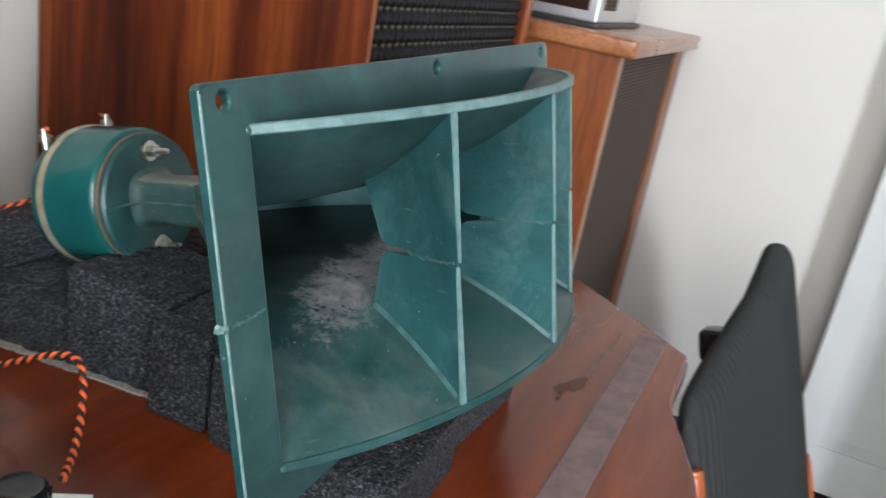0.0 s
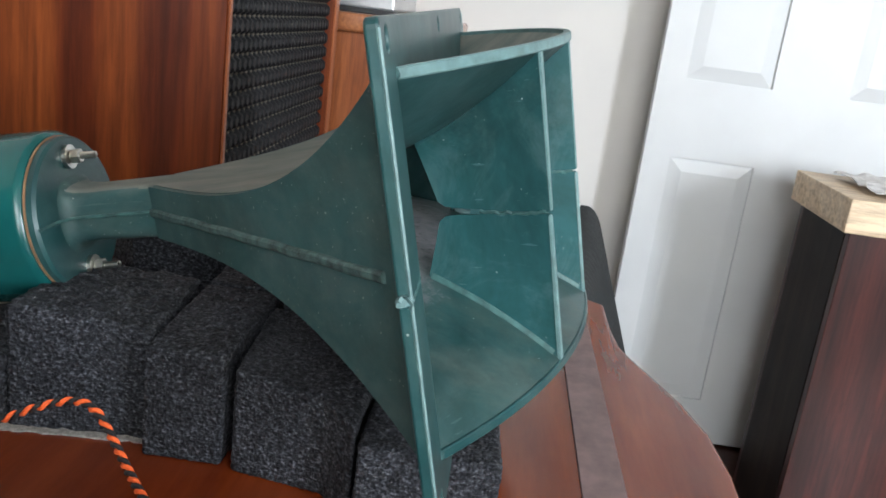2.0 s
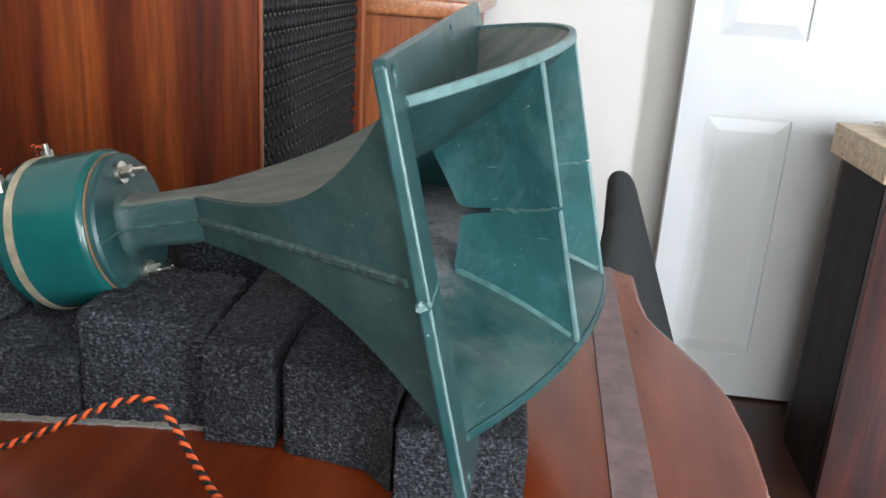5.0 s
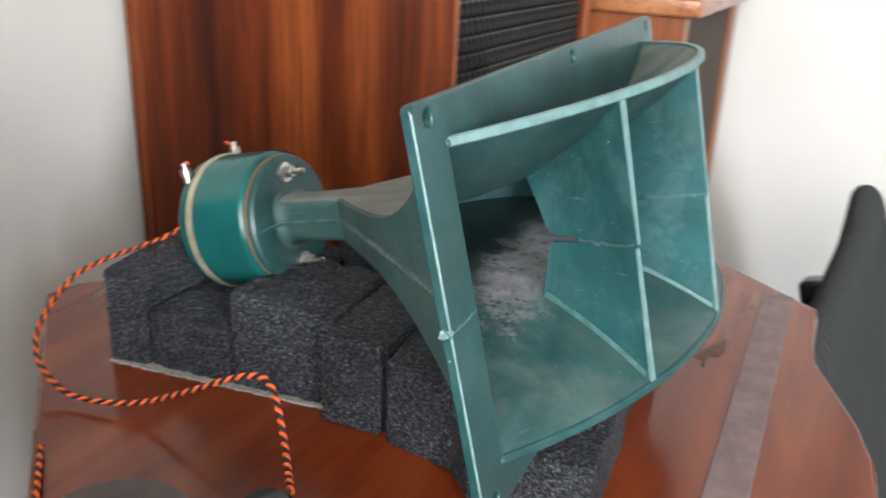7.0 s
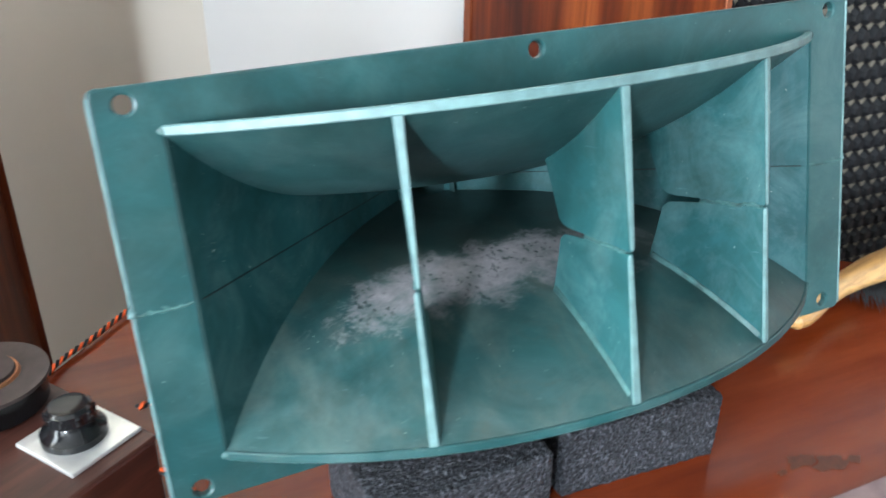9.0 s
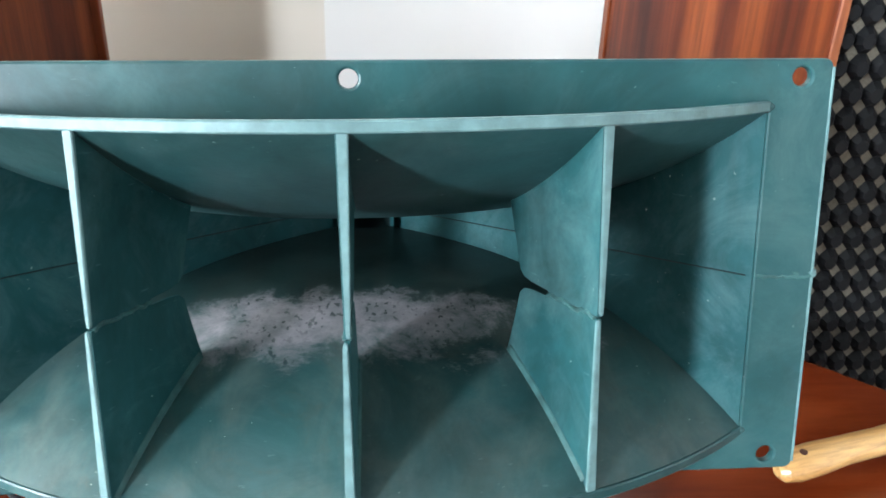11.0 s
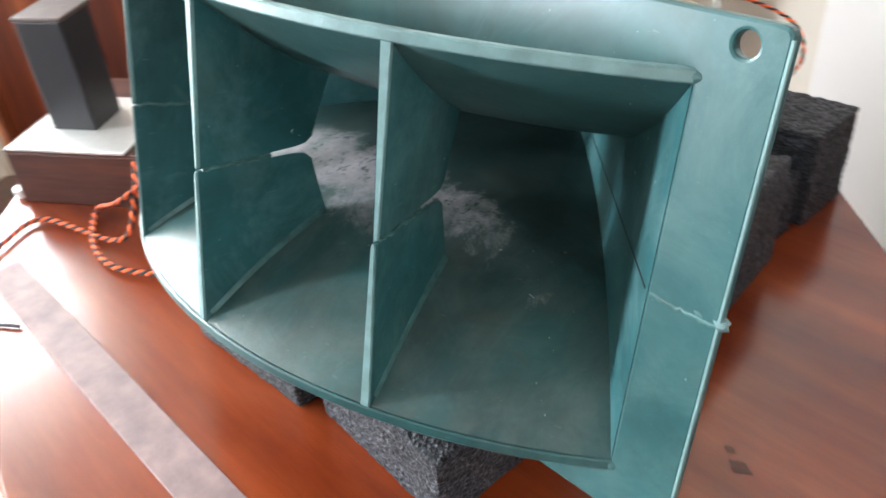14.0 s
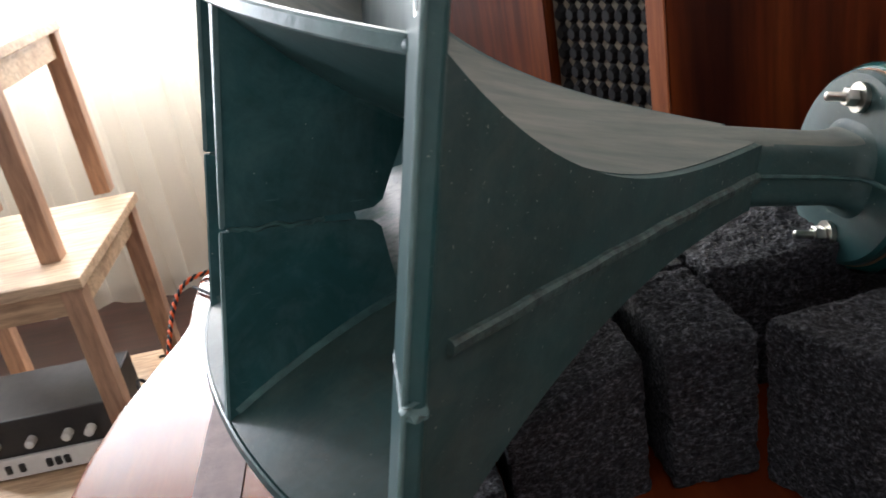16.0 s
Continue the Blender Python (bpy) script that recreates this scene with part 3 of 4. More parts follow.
# ---- foam supports ----
def foam(outline, tops, seed, label="charcoal grey cut foam block with rough torn faces", torn=1.0):
    """A block over a plan outline with a height for each corner; softly rounded, its faces torn and beaded."""
    b = prism_bm(outline, 0.0, 1.0)
    for v in b.verts:
        if v.co.z > 0.5:
            v.co.z = tops[min(range(len(outline)), key=lambda k: (outline[k][0] - v.co.x) ** 2 + (outline[k][1] - v.co.y) ** 2)]
    bmesh.ops.bevel(b, geom=list(b.edges), offset=0.0012, segments=1, affect="EDGES", profile=0.5)
    ob = part("foam_block", b, M_FOAM)
    rm = ob.modifiers.new("voxels", "REMESH")
    rm.mode, rm.voxel_size = "VOXEL", 0.0019
    bpy.context.view_layer.update()
    baked(ob)
    me = ob.data
    shift = Vector((seed * 7.1, seed * 3.3, 0))
    moved = []
    for co, nrm in [(v.co.copy(), v.normal.copy()) for v in me.vertices]:
        lump = noise.noise(Vector((co.x, co.y * 0.62, co.z * 1.5)) * 230 + shift)
        d = 0.0012 * torn * (lump - 0.35 * abs(lump)) + 0.0006 * noise.noise(co * 640 + shift) + 0.0007 * noise.noise(co * 45 + shift)
        p = co + nrm * d
        moved += (p.x, p.y, max(0.0, p.z))
    me.vertices.foreach_set("co", moved)
    me.update()
    for f in me.polygons:
        f.use_smooth = True
    return tagged(ob, label, "foam block", "foam blocks under the horn")


foam([(-0.093, 0.336), (0.118, 0.336), (0.12, 0.262), (-0.087, 0.258)], (0.052, 0.052, 0.050, 0.048), 1, "low charcoal grey foam block under the driver", 1.8)
foam([(-0.103, 0.372), (0.126, 0.402), (0.124, 0.340), (-0.095, 0.338)], (0.085, 0.084, 0.080, 0.068), 8, "charcoal grey foam block behind the driver", 1.2)
foam([(-0.085, 0.257), (0.013, 0.262), (0.013, 0.170), (-0.076, 0.166)], (0.083, 0.084, 0.083, 0.076), 2, torn=2.1)
foam([(-0.094, 0.1645), (-0.04, 0.1645), (-0.0, 0.160), (0.0, 0.110), (-0.093, 0.115)], (0.073, 0.078, 0.085, 0.085, 0.073), 3, torn=0.6)
foam([(-0.096, 0.108), (0.0, 0.112), (0.0, 0.028), (-0.128, 0.028), (-0.106, 0.050)], (0.068, 0.075, 0.070, 0.060, 0.063), 4, torn=0.6)
foam([(-0.136, 0.025), (-0.012, 0.026), (-0.014, -0.05), (-0.130, -0.056)], (0.055, 0.054, 0.050, 0.050), 5, torn=0.6)
foam([(-0.002, 0.026), (0.12, 0.03), (0.119, -0.048), (0.0, -0.041)], (0.054, 0.054, 0.052, 0.052), 6, torn=0.6)
foam([(0.004, 0.160), (0.084, 0.164), (0.083, 0.119), (0.004, 0.117)], (0.085, 0.085, 0.085, 0.085), 7, torn=1.4)
foam([(0.078, 0.250), (0.128, 0.290), (0.139, 0.193), (0.089, 0.164)], (0.094, 0.090, 0.092, 0.096), 9, "square charcoal grey foam block beside the driver")
foam([(0.005, 0.107), (0.080, 0.108), (0.098, 0.035), (0.005, 0.035)], (0.080, 0.082, 0.066, 0.066), 10)


def backing_sheet():
    """The pale skin left on the underside of the long foam piece, its torn edge showing."""
    rng = random.Random(3)
    edge = []
    for k in range(60):
        f = k / 59
        x, y = -0.1045 + 0.0265 * f, 0.372 - 0.208 * f
        edge.append((x - 0.0006 - 0.0022 * rng.random(), y))
    ob = part("backing_sheet", prism_bm(edge + [(-0.05, 0.164), (-0.05, 0.372)], 0.0002, 0.0013), M_SKIN)
    return tagged(ob, "thin pale grey backing sheet under the foam", "sheet")


M_SKIN = plain("pale_backing_skin", (0.30, 0.28, 0.26), 0.7, 0.0, 0.4, 400, 0.3)
backing_sheet()


# ---- horn loudspeaker ----
YC, RM, R0, TH = 0.2152, 0.2975, 0.028, 43.2      # centre of the sector, mouth and throat radius, half angle
HM, HT, WALLT = 0.0838, 0.0135, 0.0045


def half_height(r):
    s = max(0.0, (r - R0) / (RM - R0))
    return HT + (HM - HT) * s ** 3


def polar(r, deg):
    return Vector((r * math.sin(radians(deg)), YC - r * math.cos(radians(deg)), 0))


def horn():
    h = thing("horn_loudspeaker", pose(0, 0, 0.1812, -13.15, -1.125, 0.263), "sea-green painted cast metal sectoral horn with its driver, resting on foam", "horn loudspeaker")
    na, nr = 36, 26
    for name, sgn in (("upper_wall", 1), ("lower_wall", -1)):
        b = bmesh.new()
        inn, out = [], []
        for i in range(nr + 1):
            r = R0 + (RM - R0) * i / nr
            inn.append([b.verts.new(polar(r, -TH + 2 * TH * j / na) + Vector((0, 0, sgn * half_height(r)))) for j in range(na + 1)])
            out.append([b.verts.new(polar(r, -TH + 2 * TH * j / na) + Vector((0, 0, sgn * (half_height(r) + WALLT)))) for j in range(na + 1)])
        for i in range(nr):
            for j in range(na):
                f = b.faces.new((inn[i][j], inn[i + 1][j], inn[i + 1][j + 1], inn[i][j + 1]))
                f.material_index = 1
                b.faces.new((out[i][j], out[i][j + 1], out[i + 1][j + 1], out[i + 1][j])).material_index = 2
            for j in (0, na):
                b.faces.new((inn[i][j], out[i][j], out[i + 1][j], inn[i + 1][j]))
        for j in range(na):
            for i in (0, nr):
                b.faces.new((inn[i][j], out[i][j], out[i][j + 1], inn[i][j + 1]))
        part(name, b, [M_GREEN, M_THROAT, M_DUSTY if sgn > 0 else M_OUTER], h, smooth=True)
    for sgn in (-1, 1):
        b = bmesh.new()
        inn, out = [], []
        shift = Vector((sgn * math.cos(radians(TH)), math.sin(radians(TH)), 0)) * 0.004
        nz = 12
        for i in range(nr + 1):
            r = R0 + (RM - R0 - 0.0005) * i / nr
            hh = half_height(r) + WALLT * 0.9
            p = polar(r, sgn * TH)
            inn.append([b.verts.new(p + Vector((0, 0, hh * (2 * k / nz - 1)))) for k in range(nz + 1)])
            bulge = shift * (1 + 1.5 * (i / nr) ** 2)
            out.append([b.verts.new(p + bulge + Vector((0, 0, hh * (2 * k / nz - 1)))) for k in range(nz + 1)])
        for i in range(nr):
            for k in range(nz):
                b.faces.new((inn[i][k], inn[i + 1][k], inn[i + 1][k + 1], inn[i][k + 1])).material_index = 1
                b.faces.new((out[i][k], out[i][k + 1], out[i + 1][k + 1], out[i + 1][k]))
            for k in (0, nz):
                b.faces.new((inn[i][k], out[i][k], out[i + 1][k], inn[i + 1][k]))
        for k in range(nz):
            for i in (0, nr):
                b.faces.new((inn[i][k], out[i][k], out[i][k + 1], inn[i][k + 1]))
        part("side_wall", b, [M_OUTER, M_THROAT_SIDE], h, smooth=True)
        rib = [polar(R0 + (RM - R0 - 0.012) * i / 16, sgn * TH) + shift * (1 + 1.4 * (i / 16) ** 2) + Vector((0, 0, 0.0004 * math.sin(i * 2.1))) for i in range(17)]
        ridge = bmesh.new()
        n_out = shift.normalized()
        loops = []
        for q in rib:
            loops.append([ridge.verts.new(q + n_out * o + Vector((0, 0, z))) for o, z in ((-0.002, -0.0032), (0.0014, -0.0026), (0.0025, -0.0014), (0.0025, 0.0014), (0.0014, 0.0026), (-0.002, 0.0032))])
        for l0, l1 in zip(loops, loops[1:]):
            for k in range(6):
                ridge.faces.new((l0[k], l0[(k + 1) % 6], l1[(k + 1) % 6], l1[k]))
        ridge.faces.new(loops[0])
        ridge.faces.new(loops[-1][::-1])
        part("casting_seam", ridge, M_RIDGE, h, "rubbed casting seam")
        seam_in = [polar(R0 + (RM - R0 - 0.004) * i / 16, sgn * TH) - shift * 0.05 for i in range(17)]
        part("inner_seam", tube_bm(seam_in, 0.0004, 5), M_DARKGAP, h)
    # vanes with a notched rear edge
    for a in (-21.5, 0.0, 21.5):
        b = bmesh.new()
        d = Vector((math.cos(radians(a)), math.sin(radians(a)), 0))
        nz = 10
        for sgn in (1, -1):
            cols = []
            for i in range(13):
                f = i / 12
                col = []
                for k in range(nz + 1):
                    q = (0, 0.016, 0.026, 0.05, 0.12, 0.25, 0.4, 0.55, 0.7, 0.85, 1)[k]
                    r_in = (0.257, 0.2555, 0.242, 0.2345, 0.2305)[k] if k < 5 else 0.232 - 0.0125 * q
                    r = r_in + (RM - 0.0005 - r_in) * f
                    z = sgn * (0.0006 + (half_height(r) + 0.002 - 0.0006) * q)
                    th = (0.0011 + 0.0013 * q) * (0.6 + 0.4 * f)
                    p = polar(r, a) + Vector((0, 0, z))
                    col.append((b.verts.new(p + d * th), b.verts.new(p - d * th)))
                cols.append(col)
            for c0, c1 in zip(cols, cols[1:]):
                for k in range(nz):
                    for s in (0, 1):
                        b.faces.new((c0[k][s], c1[k][s], c1[k + 1][s], c0[k + 1][s]))
                for k in (0, nz):
                    b.faces.new((c0[k][0], c1[k][0], c1[k][1], c0[k][1]))
            for c in (cols[0], cols[-1]):
                for k in range(nz):
                    b.faces.new((c[k][0], c[k + 1][0], c[k + 1][1], c[k][1]))
        vane = part("vane", b, M_THROAT_SIDE, h, smooth=True)
        for s in (1, -1):
            seam = [polar(0.256 + (RM - 0.2585) * i / 30, a) + d * s * (0.0006 + 0.0005 * i / 30 + 0.0003 * noise.noise(Vector((i * 0.9, a, s)))) + Vector((0, 0, 0.0016 * noise.noise(Vector((i * 0.37, a, s * 5)))))  for i in range(31)]
            part("seam", tube_bm(seam, 0.0010, 6), M_SEAMDIM, vane, smooth=True)
        for z in (-1, 1):
            fil = [polar(r, a) + Vector((0, 0, z * (half_height(r) - 0.0004))) for r in [0.222 + (RM - 0.004 - 0.222) * i / 14 for i in range(15)]]
            part("fillet", tube_bm(fil, 0.0034 if z < 0 else 0.0022, 8), M_SEAMDIM if z < 0 else M_THROAT_SIDE, vane, smooth=True)
        for s in (1, -1):
            b = bmesh.new()
            w0, w1, z0, z1 = 0.0011, 0.0024, s * 0.0008, s * (HM + 0.001)
            fr = [b.verts.new((x, y, z)) for y in (-0.0009, 0.0012) for x, z in ((-w0 * 0.5, z0), (w0 * 0.5, z0), (w0, z0 + s * 0.0018), (w1, z1), (-w1, z1), (-w0, z0 + s * 0.0018))]
            b.faces.new(fr[:6])
            b.faces.new(fr[6:])
            for k in range(6):
                b.faces.new((fr[k], fr[(k + 1) % 6], fr[6 + (k + 1) % 6], fr[6 + k]))
            bmesh.ops.recalc_face_normals(b, faces=b.faces)
            bmesh.ops.bevel(b, geom=list(b.edges), offset=0.0004, segments=2, affect="EDGES")
            edge = part("rubbed_edge", b, M_SEAM, vane, smooth=True)
            edge.matrix_basis = Matrix.Translation(polar(RM - 0.0003, a + 0.12 * s)) @ pose(0, 0, 0, 0, 0, a)
    # flat front of both lips, the upper one in a lighter enamel
    for sgn in (1, -1):
        b = bmesh.new()
        loops = []
        for j in range(49):
            a = -TH + 2 * TH * j / 48
            out = polar(1, a) - Vector((0, YC, 0))
            base = polar(RM, a) + Vector((0, 0, sgn * HM))
            rag = 0.00025 * noise.noise(Vector((j * 0.6, sgn, 0)))
            loops.append([b.verts.new(base + out * o + Vector((0, 0, sgn * z))) for o, z in ((-0.003, -0.0003), (0.0006, -0.0003), (0.0013 + rag, 0.0005), (0.0013 + rag, WALLT - 0.0003), (0.0006, WALLT + 0.0005), (-0.003, WALLT + 0.0005))])
        for l0, l1 in zip(loops, loops[1:]):
            for k in range(6):
                b.faces.new((l0[k], l0[(k + 1) % 6], l1[(k + 1) % 6], l1[k]))
        b.faces.new(loops[0])
        b.faces.new(loops[-1][::-1])
        part("lip_rim", b, M_SEAM if sgn > 0 else M_GREEN, h, "lighter upper lip" if sgn > 0 else "", smooth=True)
        for e in (-1, 1):
            lump = bmesh.new()
            bmesh.ops.create_icosphere(lump, subdivisions=2, radius=1.0)
            for v in lump.verts:
                v.co = polar(RM - 0.001, e * TH) + Vector((v.co.x * 0.0045, v.co.y * 0.0025, sgn * (HM + 0.0022) + v.co.z * 0.0029)) + v.co * 0.0004 * noise.noise(v.co * 2.5)
            part("lip_end", lump, M_SEAMDIM, h, smooth=True)
    # flange with bolt holes
    hw, hh, y0, y1 = 0.235, 0.1091, -0.002, 0.0042
    b = bmesh.new()
    n = 30
    xs = [-0.2036 + 0.4072 * k / n for k in range(n + 1)]
    cut = [half_height(math.hypot(x, YC)) + WALLT * 0.5 for x in xs]
    rows = {}

    def vert(x, z):
        key = (round(x, 5), round(z, 5))
        if key not in rows:
            rows[key] = b.verts.new((x, y0, z))
        return rows[key]

    for k in range(n):
        for s in (1, -1):
            b.faces.new((vert(xs[k], s * cut[k]), vert(xs[k + 1], s * cut[k + 1]), vert(xs[k + 1], s * hh), vert(xs[k], s * hh)))
    for s in (1, -1):
        for za, zb in ((-hh, -cut[0]), (-cut[0], cut[0]), (cut[0], hh)):
            b.faces.new((vert(s * hw, za), vert(s * hw, zb), vert(s * 0.2036, zb), vert(s * 0.2036, za)))
    g = bmesh.ops.extrude_face_region(b, geom=list(b.faces))
    bmesh.ops.translate(b, verts=[v for v in g["geom"] if isinstance(v, bmesh.types.BMVert)], vec=(0, y1 - y0, 0))
    corner_edges = [e for e in b.edges if all(abs(abs(v.co.x) - hw) < 1e-5 and abs(abs(v.co.z) - hh) < 1e-5 for v in e.verts)]
    bmesh.ops.bevel(b, geom=corner_edges, offset=0.0045, segments=4, affect="EDGES", profile=0.5)
    flange = part("flange", b, M_GREEN, h)
    cb = bmesh.new()
    for x in (-0.2195, 0, 0.2195):
        for z in (-0.1005, 0.1005):
            lathe_bm([(-0.03, 0.0046), (0.03, 0.0046)], 24, "Y", (x, 0, z), cb)
    cutter = part("cutter", cb, M_GREEN, h)
    mod = flange.modifiers.new("holes", "BOOLEAN")
    mod.operation, mod.object, mod.solver = "DIFFERENCE", cutter, "EXACT"
    bev = flange.modifiers.new("round", "BEVEL")
    bev.width, bev.segments, bev.limit_method, bev.angle_limit = 0.0014, 2, "ANGLE", radians(50)
    bpy.context.view_layer.update()
    baked(flange)
    bpy.data.objects.remove(cutter)
    for s in (-1, 1):
        run = [Vector((s * (0.2060 + 0.0285 * k / 24), y0 + 0.0004, 0.0012 * math.exp(-k * 0.4) - 0.0006 + 0.0013 * noise.noise(Vector((k * 0.5, s * 4, 0))))) for k in range(25)]
        part("flange_seam", tube_bm(run, 0.0009, 6), M_SEAMDIM, h, smooth=True)
        for k in range(9):
            f = random.Random(40 + k + s).random()
            b = bmesh.new()
            bmesh.ops.create_icosphere(b, subdivisions=1, radius=0.0009 + 0.0007 * f)
            for v in b.verts:
                v.co = Vector((s * (0.206 + 0.0275 * ((k * 0.37 + f) % 1.0)) + v.co.x * 1.6, y0 + 0.0004 + v.co.y * 0.6, 0.003 * (f - 0.5) + v.co.z)) + v.co * 0.3 * noise.noise(v.co * 900)
            part("weld_bead", b, M_SEAM if k == 4 else M_SEAMDIM, h, smooth=True)
        b = bmesh.new()
        bmesh.ops.create_icosphere(b, subdivisions=2, radius=1.0)
        for v in b.verts:
            v.co = Vector((s * 0.2346 + v.co.x * 0.0014, 0.0010 + v.co.y * 0.0040, v.co.z * 0.0032)) * (1 + 0.02 * noise.noise(v.co * 3))
        part("casting_lump", b, M_SEAM, h, smooth=True)
        # bare metal scuffs along the outer edges
        edge = [Vector((s * (hw - 0.0002), y0 + 0.0004, z)) for z in [-0.105 + 0.21 * k / 20 for k in range(21)]]
        part("scuffed_edge", tube_bm(edge, 0.0009, 6), M_SEAM, h)
    # neck
    b = bmesh.new()
    rings = []
    for y, w, z, p in ((0.180, 0.0215, 0.0182, 7), (0.1925, 0.0225, 0.0185, 6), (0.206, 0.0205, 0.0185, 6), (0.225, 0.0195, 0.0185, 5), (0.243, 0.0195, 0.0185, 4), (0.252, 0.0202, 0.0192, 4), (0.2575, 0.0220, 0.0212, 3.6), (0.2600, 0.0250, 0.0245, 3), (0.2612, 0.0290, 0.0290, 2.4)):
        rings.append([b.verts.new((w * math.copysign(abs(math.cos(a)) ** (2 / p), math.cos(a)), y, z * math.copysign(abs(math.sin(a)) ** (2 / p), math.sin(a)))) for a in [2 * math.pi * (k + 0.5) / 40 for k in range(40)]])
    for r0, r1 in zip(rings, rings[1:]):
        for k in range(40):
            b.faces.new((r0[k], r0[(k + 1) % 40], r1[(k + 1) % 40], r1[k]))
    b.faces.new(rings[-1])
    bmesh.ops.recalc_face_normals(b, faces=b.faces)
    for f in b.faces:
        f.material_index = 1 if f.normal.z > 0.75 else 0
    part("neck", b, [M_OUTER, M_DUSTY], h, smooth=True)
    for s in (-1, 1):
        part("neck_seam", tube_bm([Vector((s * w, y, 0.0003)) for y, w in ((0.196, 0.0222), (0.21, 0.0205), (0.243, 0.0198), (0.256, 0.0218), (0.2603, 0.029), (0.2605, 0.052))], 0.0013, 6), M_SEAMDIM, h, smooth=True)
    part("mounting_plate", lathe_bm([(0.2605, 0.030), (0.2605, 0.0515), (0.2625, 0.0535), (0.2665, 0.0535), (0.2668, 0.03)], 72), M_GREEN, h, smooth=True)
    part("gasket", lathe_bm([(0.2664, 0.03), (0.2666, 0.0543), (0.2680, 0.0543), (0.2684, 0.03)], 72), M_GOLD, h, "thin copper coloured gasket", smooth=True)
    drum = part("driver", lathe_bm([(0.2682, 0.02), (0.2682, 0.0555), (0.2702, 0.0575), (0.273, 0.0582), (0.320, 0.0585), (0.3205, 0.0575), (0.334, 0.0575), (0.338, 0.055), (0.340, 0.050), (0.346, 0.046), (0.347, 0.02)], 96), M_DRUM, h, "glossy green enamelled driver", smooth=True)
    part("band", lathe_bm([(0.3202, 0.05), (0.3202, 0.0594), (0.3262, 0.0594), (0.3264, 0.05)], 96), M_BRASS, drum, "dull brass band", smooth=True)
    for z in (0.0393, -0.0393):
        bolt = part("bolt", lathe_bm([(0.2395, 0.0016), (0.240, 0.0024), (0.252, 0.0025), (0.252, 0.0026), (0.262, 0.0026)], 12, "Y", (0, 0, z)), M_STEEL, h, "zinc plated bolt", smooth=True)
        part("nut", lathe_bm([(0.2505, 0.0045), (0.251, 0.0052), (0.2565, 0.0052), (0.257, 0.0045)], 6, "Y", (0, 0, z)), M_STEEL, bolt)
        part("washer", lathe_bm([(0.2575, 0.0083), (0.2605, 0.0083)], 24, "Y", (0, 0, z)), M_STEEL, bolt)
    for x, col in ((-0.036, M_STEEL), (0.03, M_STEEL)):
        term = part("terminal", lathe_bm([(0.0, 0.003), (0.006, 0.003), (0.006, 0.0045), (0.012, 0.0045), (0.012, 0.0025), (0.017, 0.0025)], 14, "Z", (x, 0.333, math.sqrt(0.0575 ** 2 - x * x) - 0.001)), col, drum, "metal screw terminal", smooth=True)
    return h


def side_paint(name):
    m, nt, b = mat(name, 0.4)
    v = coords(nt)
    c = ramp(nt, noise_tex(nt, v, 11, 6, 0.65, 0.5), [(0.3, (0.014, 0.064, 0.068)), (0.7, (0.024, 0.100, 0.104))])
    nt.links.new(scuffs(nt, v, c, (0.11, 0.19, 0.19), 0.55), b.inputs["Base Color"])
    rough_from(nt, b, noise_tex(nt, v, 25, 4), 0.46, 0.64)
    b.inputs["Specular IOR Level"].default_value = 0.18
    bump(nt, b, noise_tex(nt, v, 260, 4, 0.6), 0.12, 0.0006)
    return m


M_THROAT_SIDE = side_paint("green_enamel_vanes")
M_DARKGAP = plain("dark_joint_line", (0.008, 0.02, 0.02), 0.7)
horn()


# ---- speaker cabinets ----
def lattice(front_a, front_b, z0, z1, parent, out):
    """A moulded grille of rows of little black blocks with star-shaped gaps over pale cloth."""
    a, b_ = Vector((*front_a, 0)), Vector((*front_b, 0))
    width = (b_ - a).length
    u = (b_ - a).normalized()
    n = Vector((*out, 0)).normalized()
    px, pz = 0.0185, 0.0225
    b = bmesh.new()
    cols, rowsn = int(width / px), int((z1 - z0) / pz)
    for i in range(cols):
        for j in range(rowsn):
            c = a + u * ((i + 0.5) * px) + Vector((0, 0, z0 + (j + 0.5) * pz))
            base = [(-0.5, -0.2), (-0.2, -0.5), (0.2, -0.5), (0.5, -0.2), (0.5, 0.2), (0.2, 0.5), (-0.2, 0.5), (-0.5, 0.2)]
            lo = [b.verts.new(c + u * (x * px) + Vector((0, 0, z * pz))) for x, z in base]
            hi = [b.verts.new(c + u * (x * px * 0.55 - 0.0005) + Vector((0, 0, z * pz * 0.55)) + n * 0.0075) for x, z in base]
            b.faces.new(hi)
            for k in range(8):
                b.faces.new((lo[k], lo[(k + 1) % 8], hi[(k + 1) % 8], hi[k]))
    ob = part("grille", b, M_LATTICE, parent, "black moulded lattice grille")
    ob["kind"] = "stuff"
    return ob


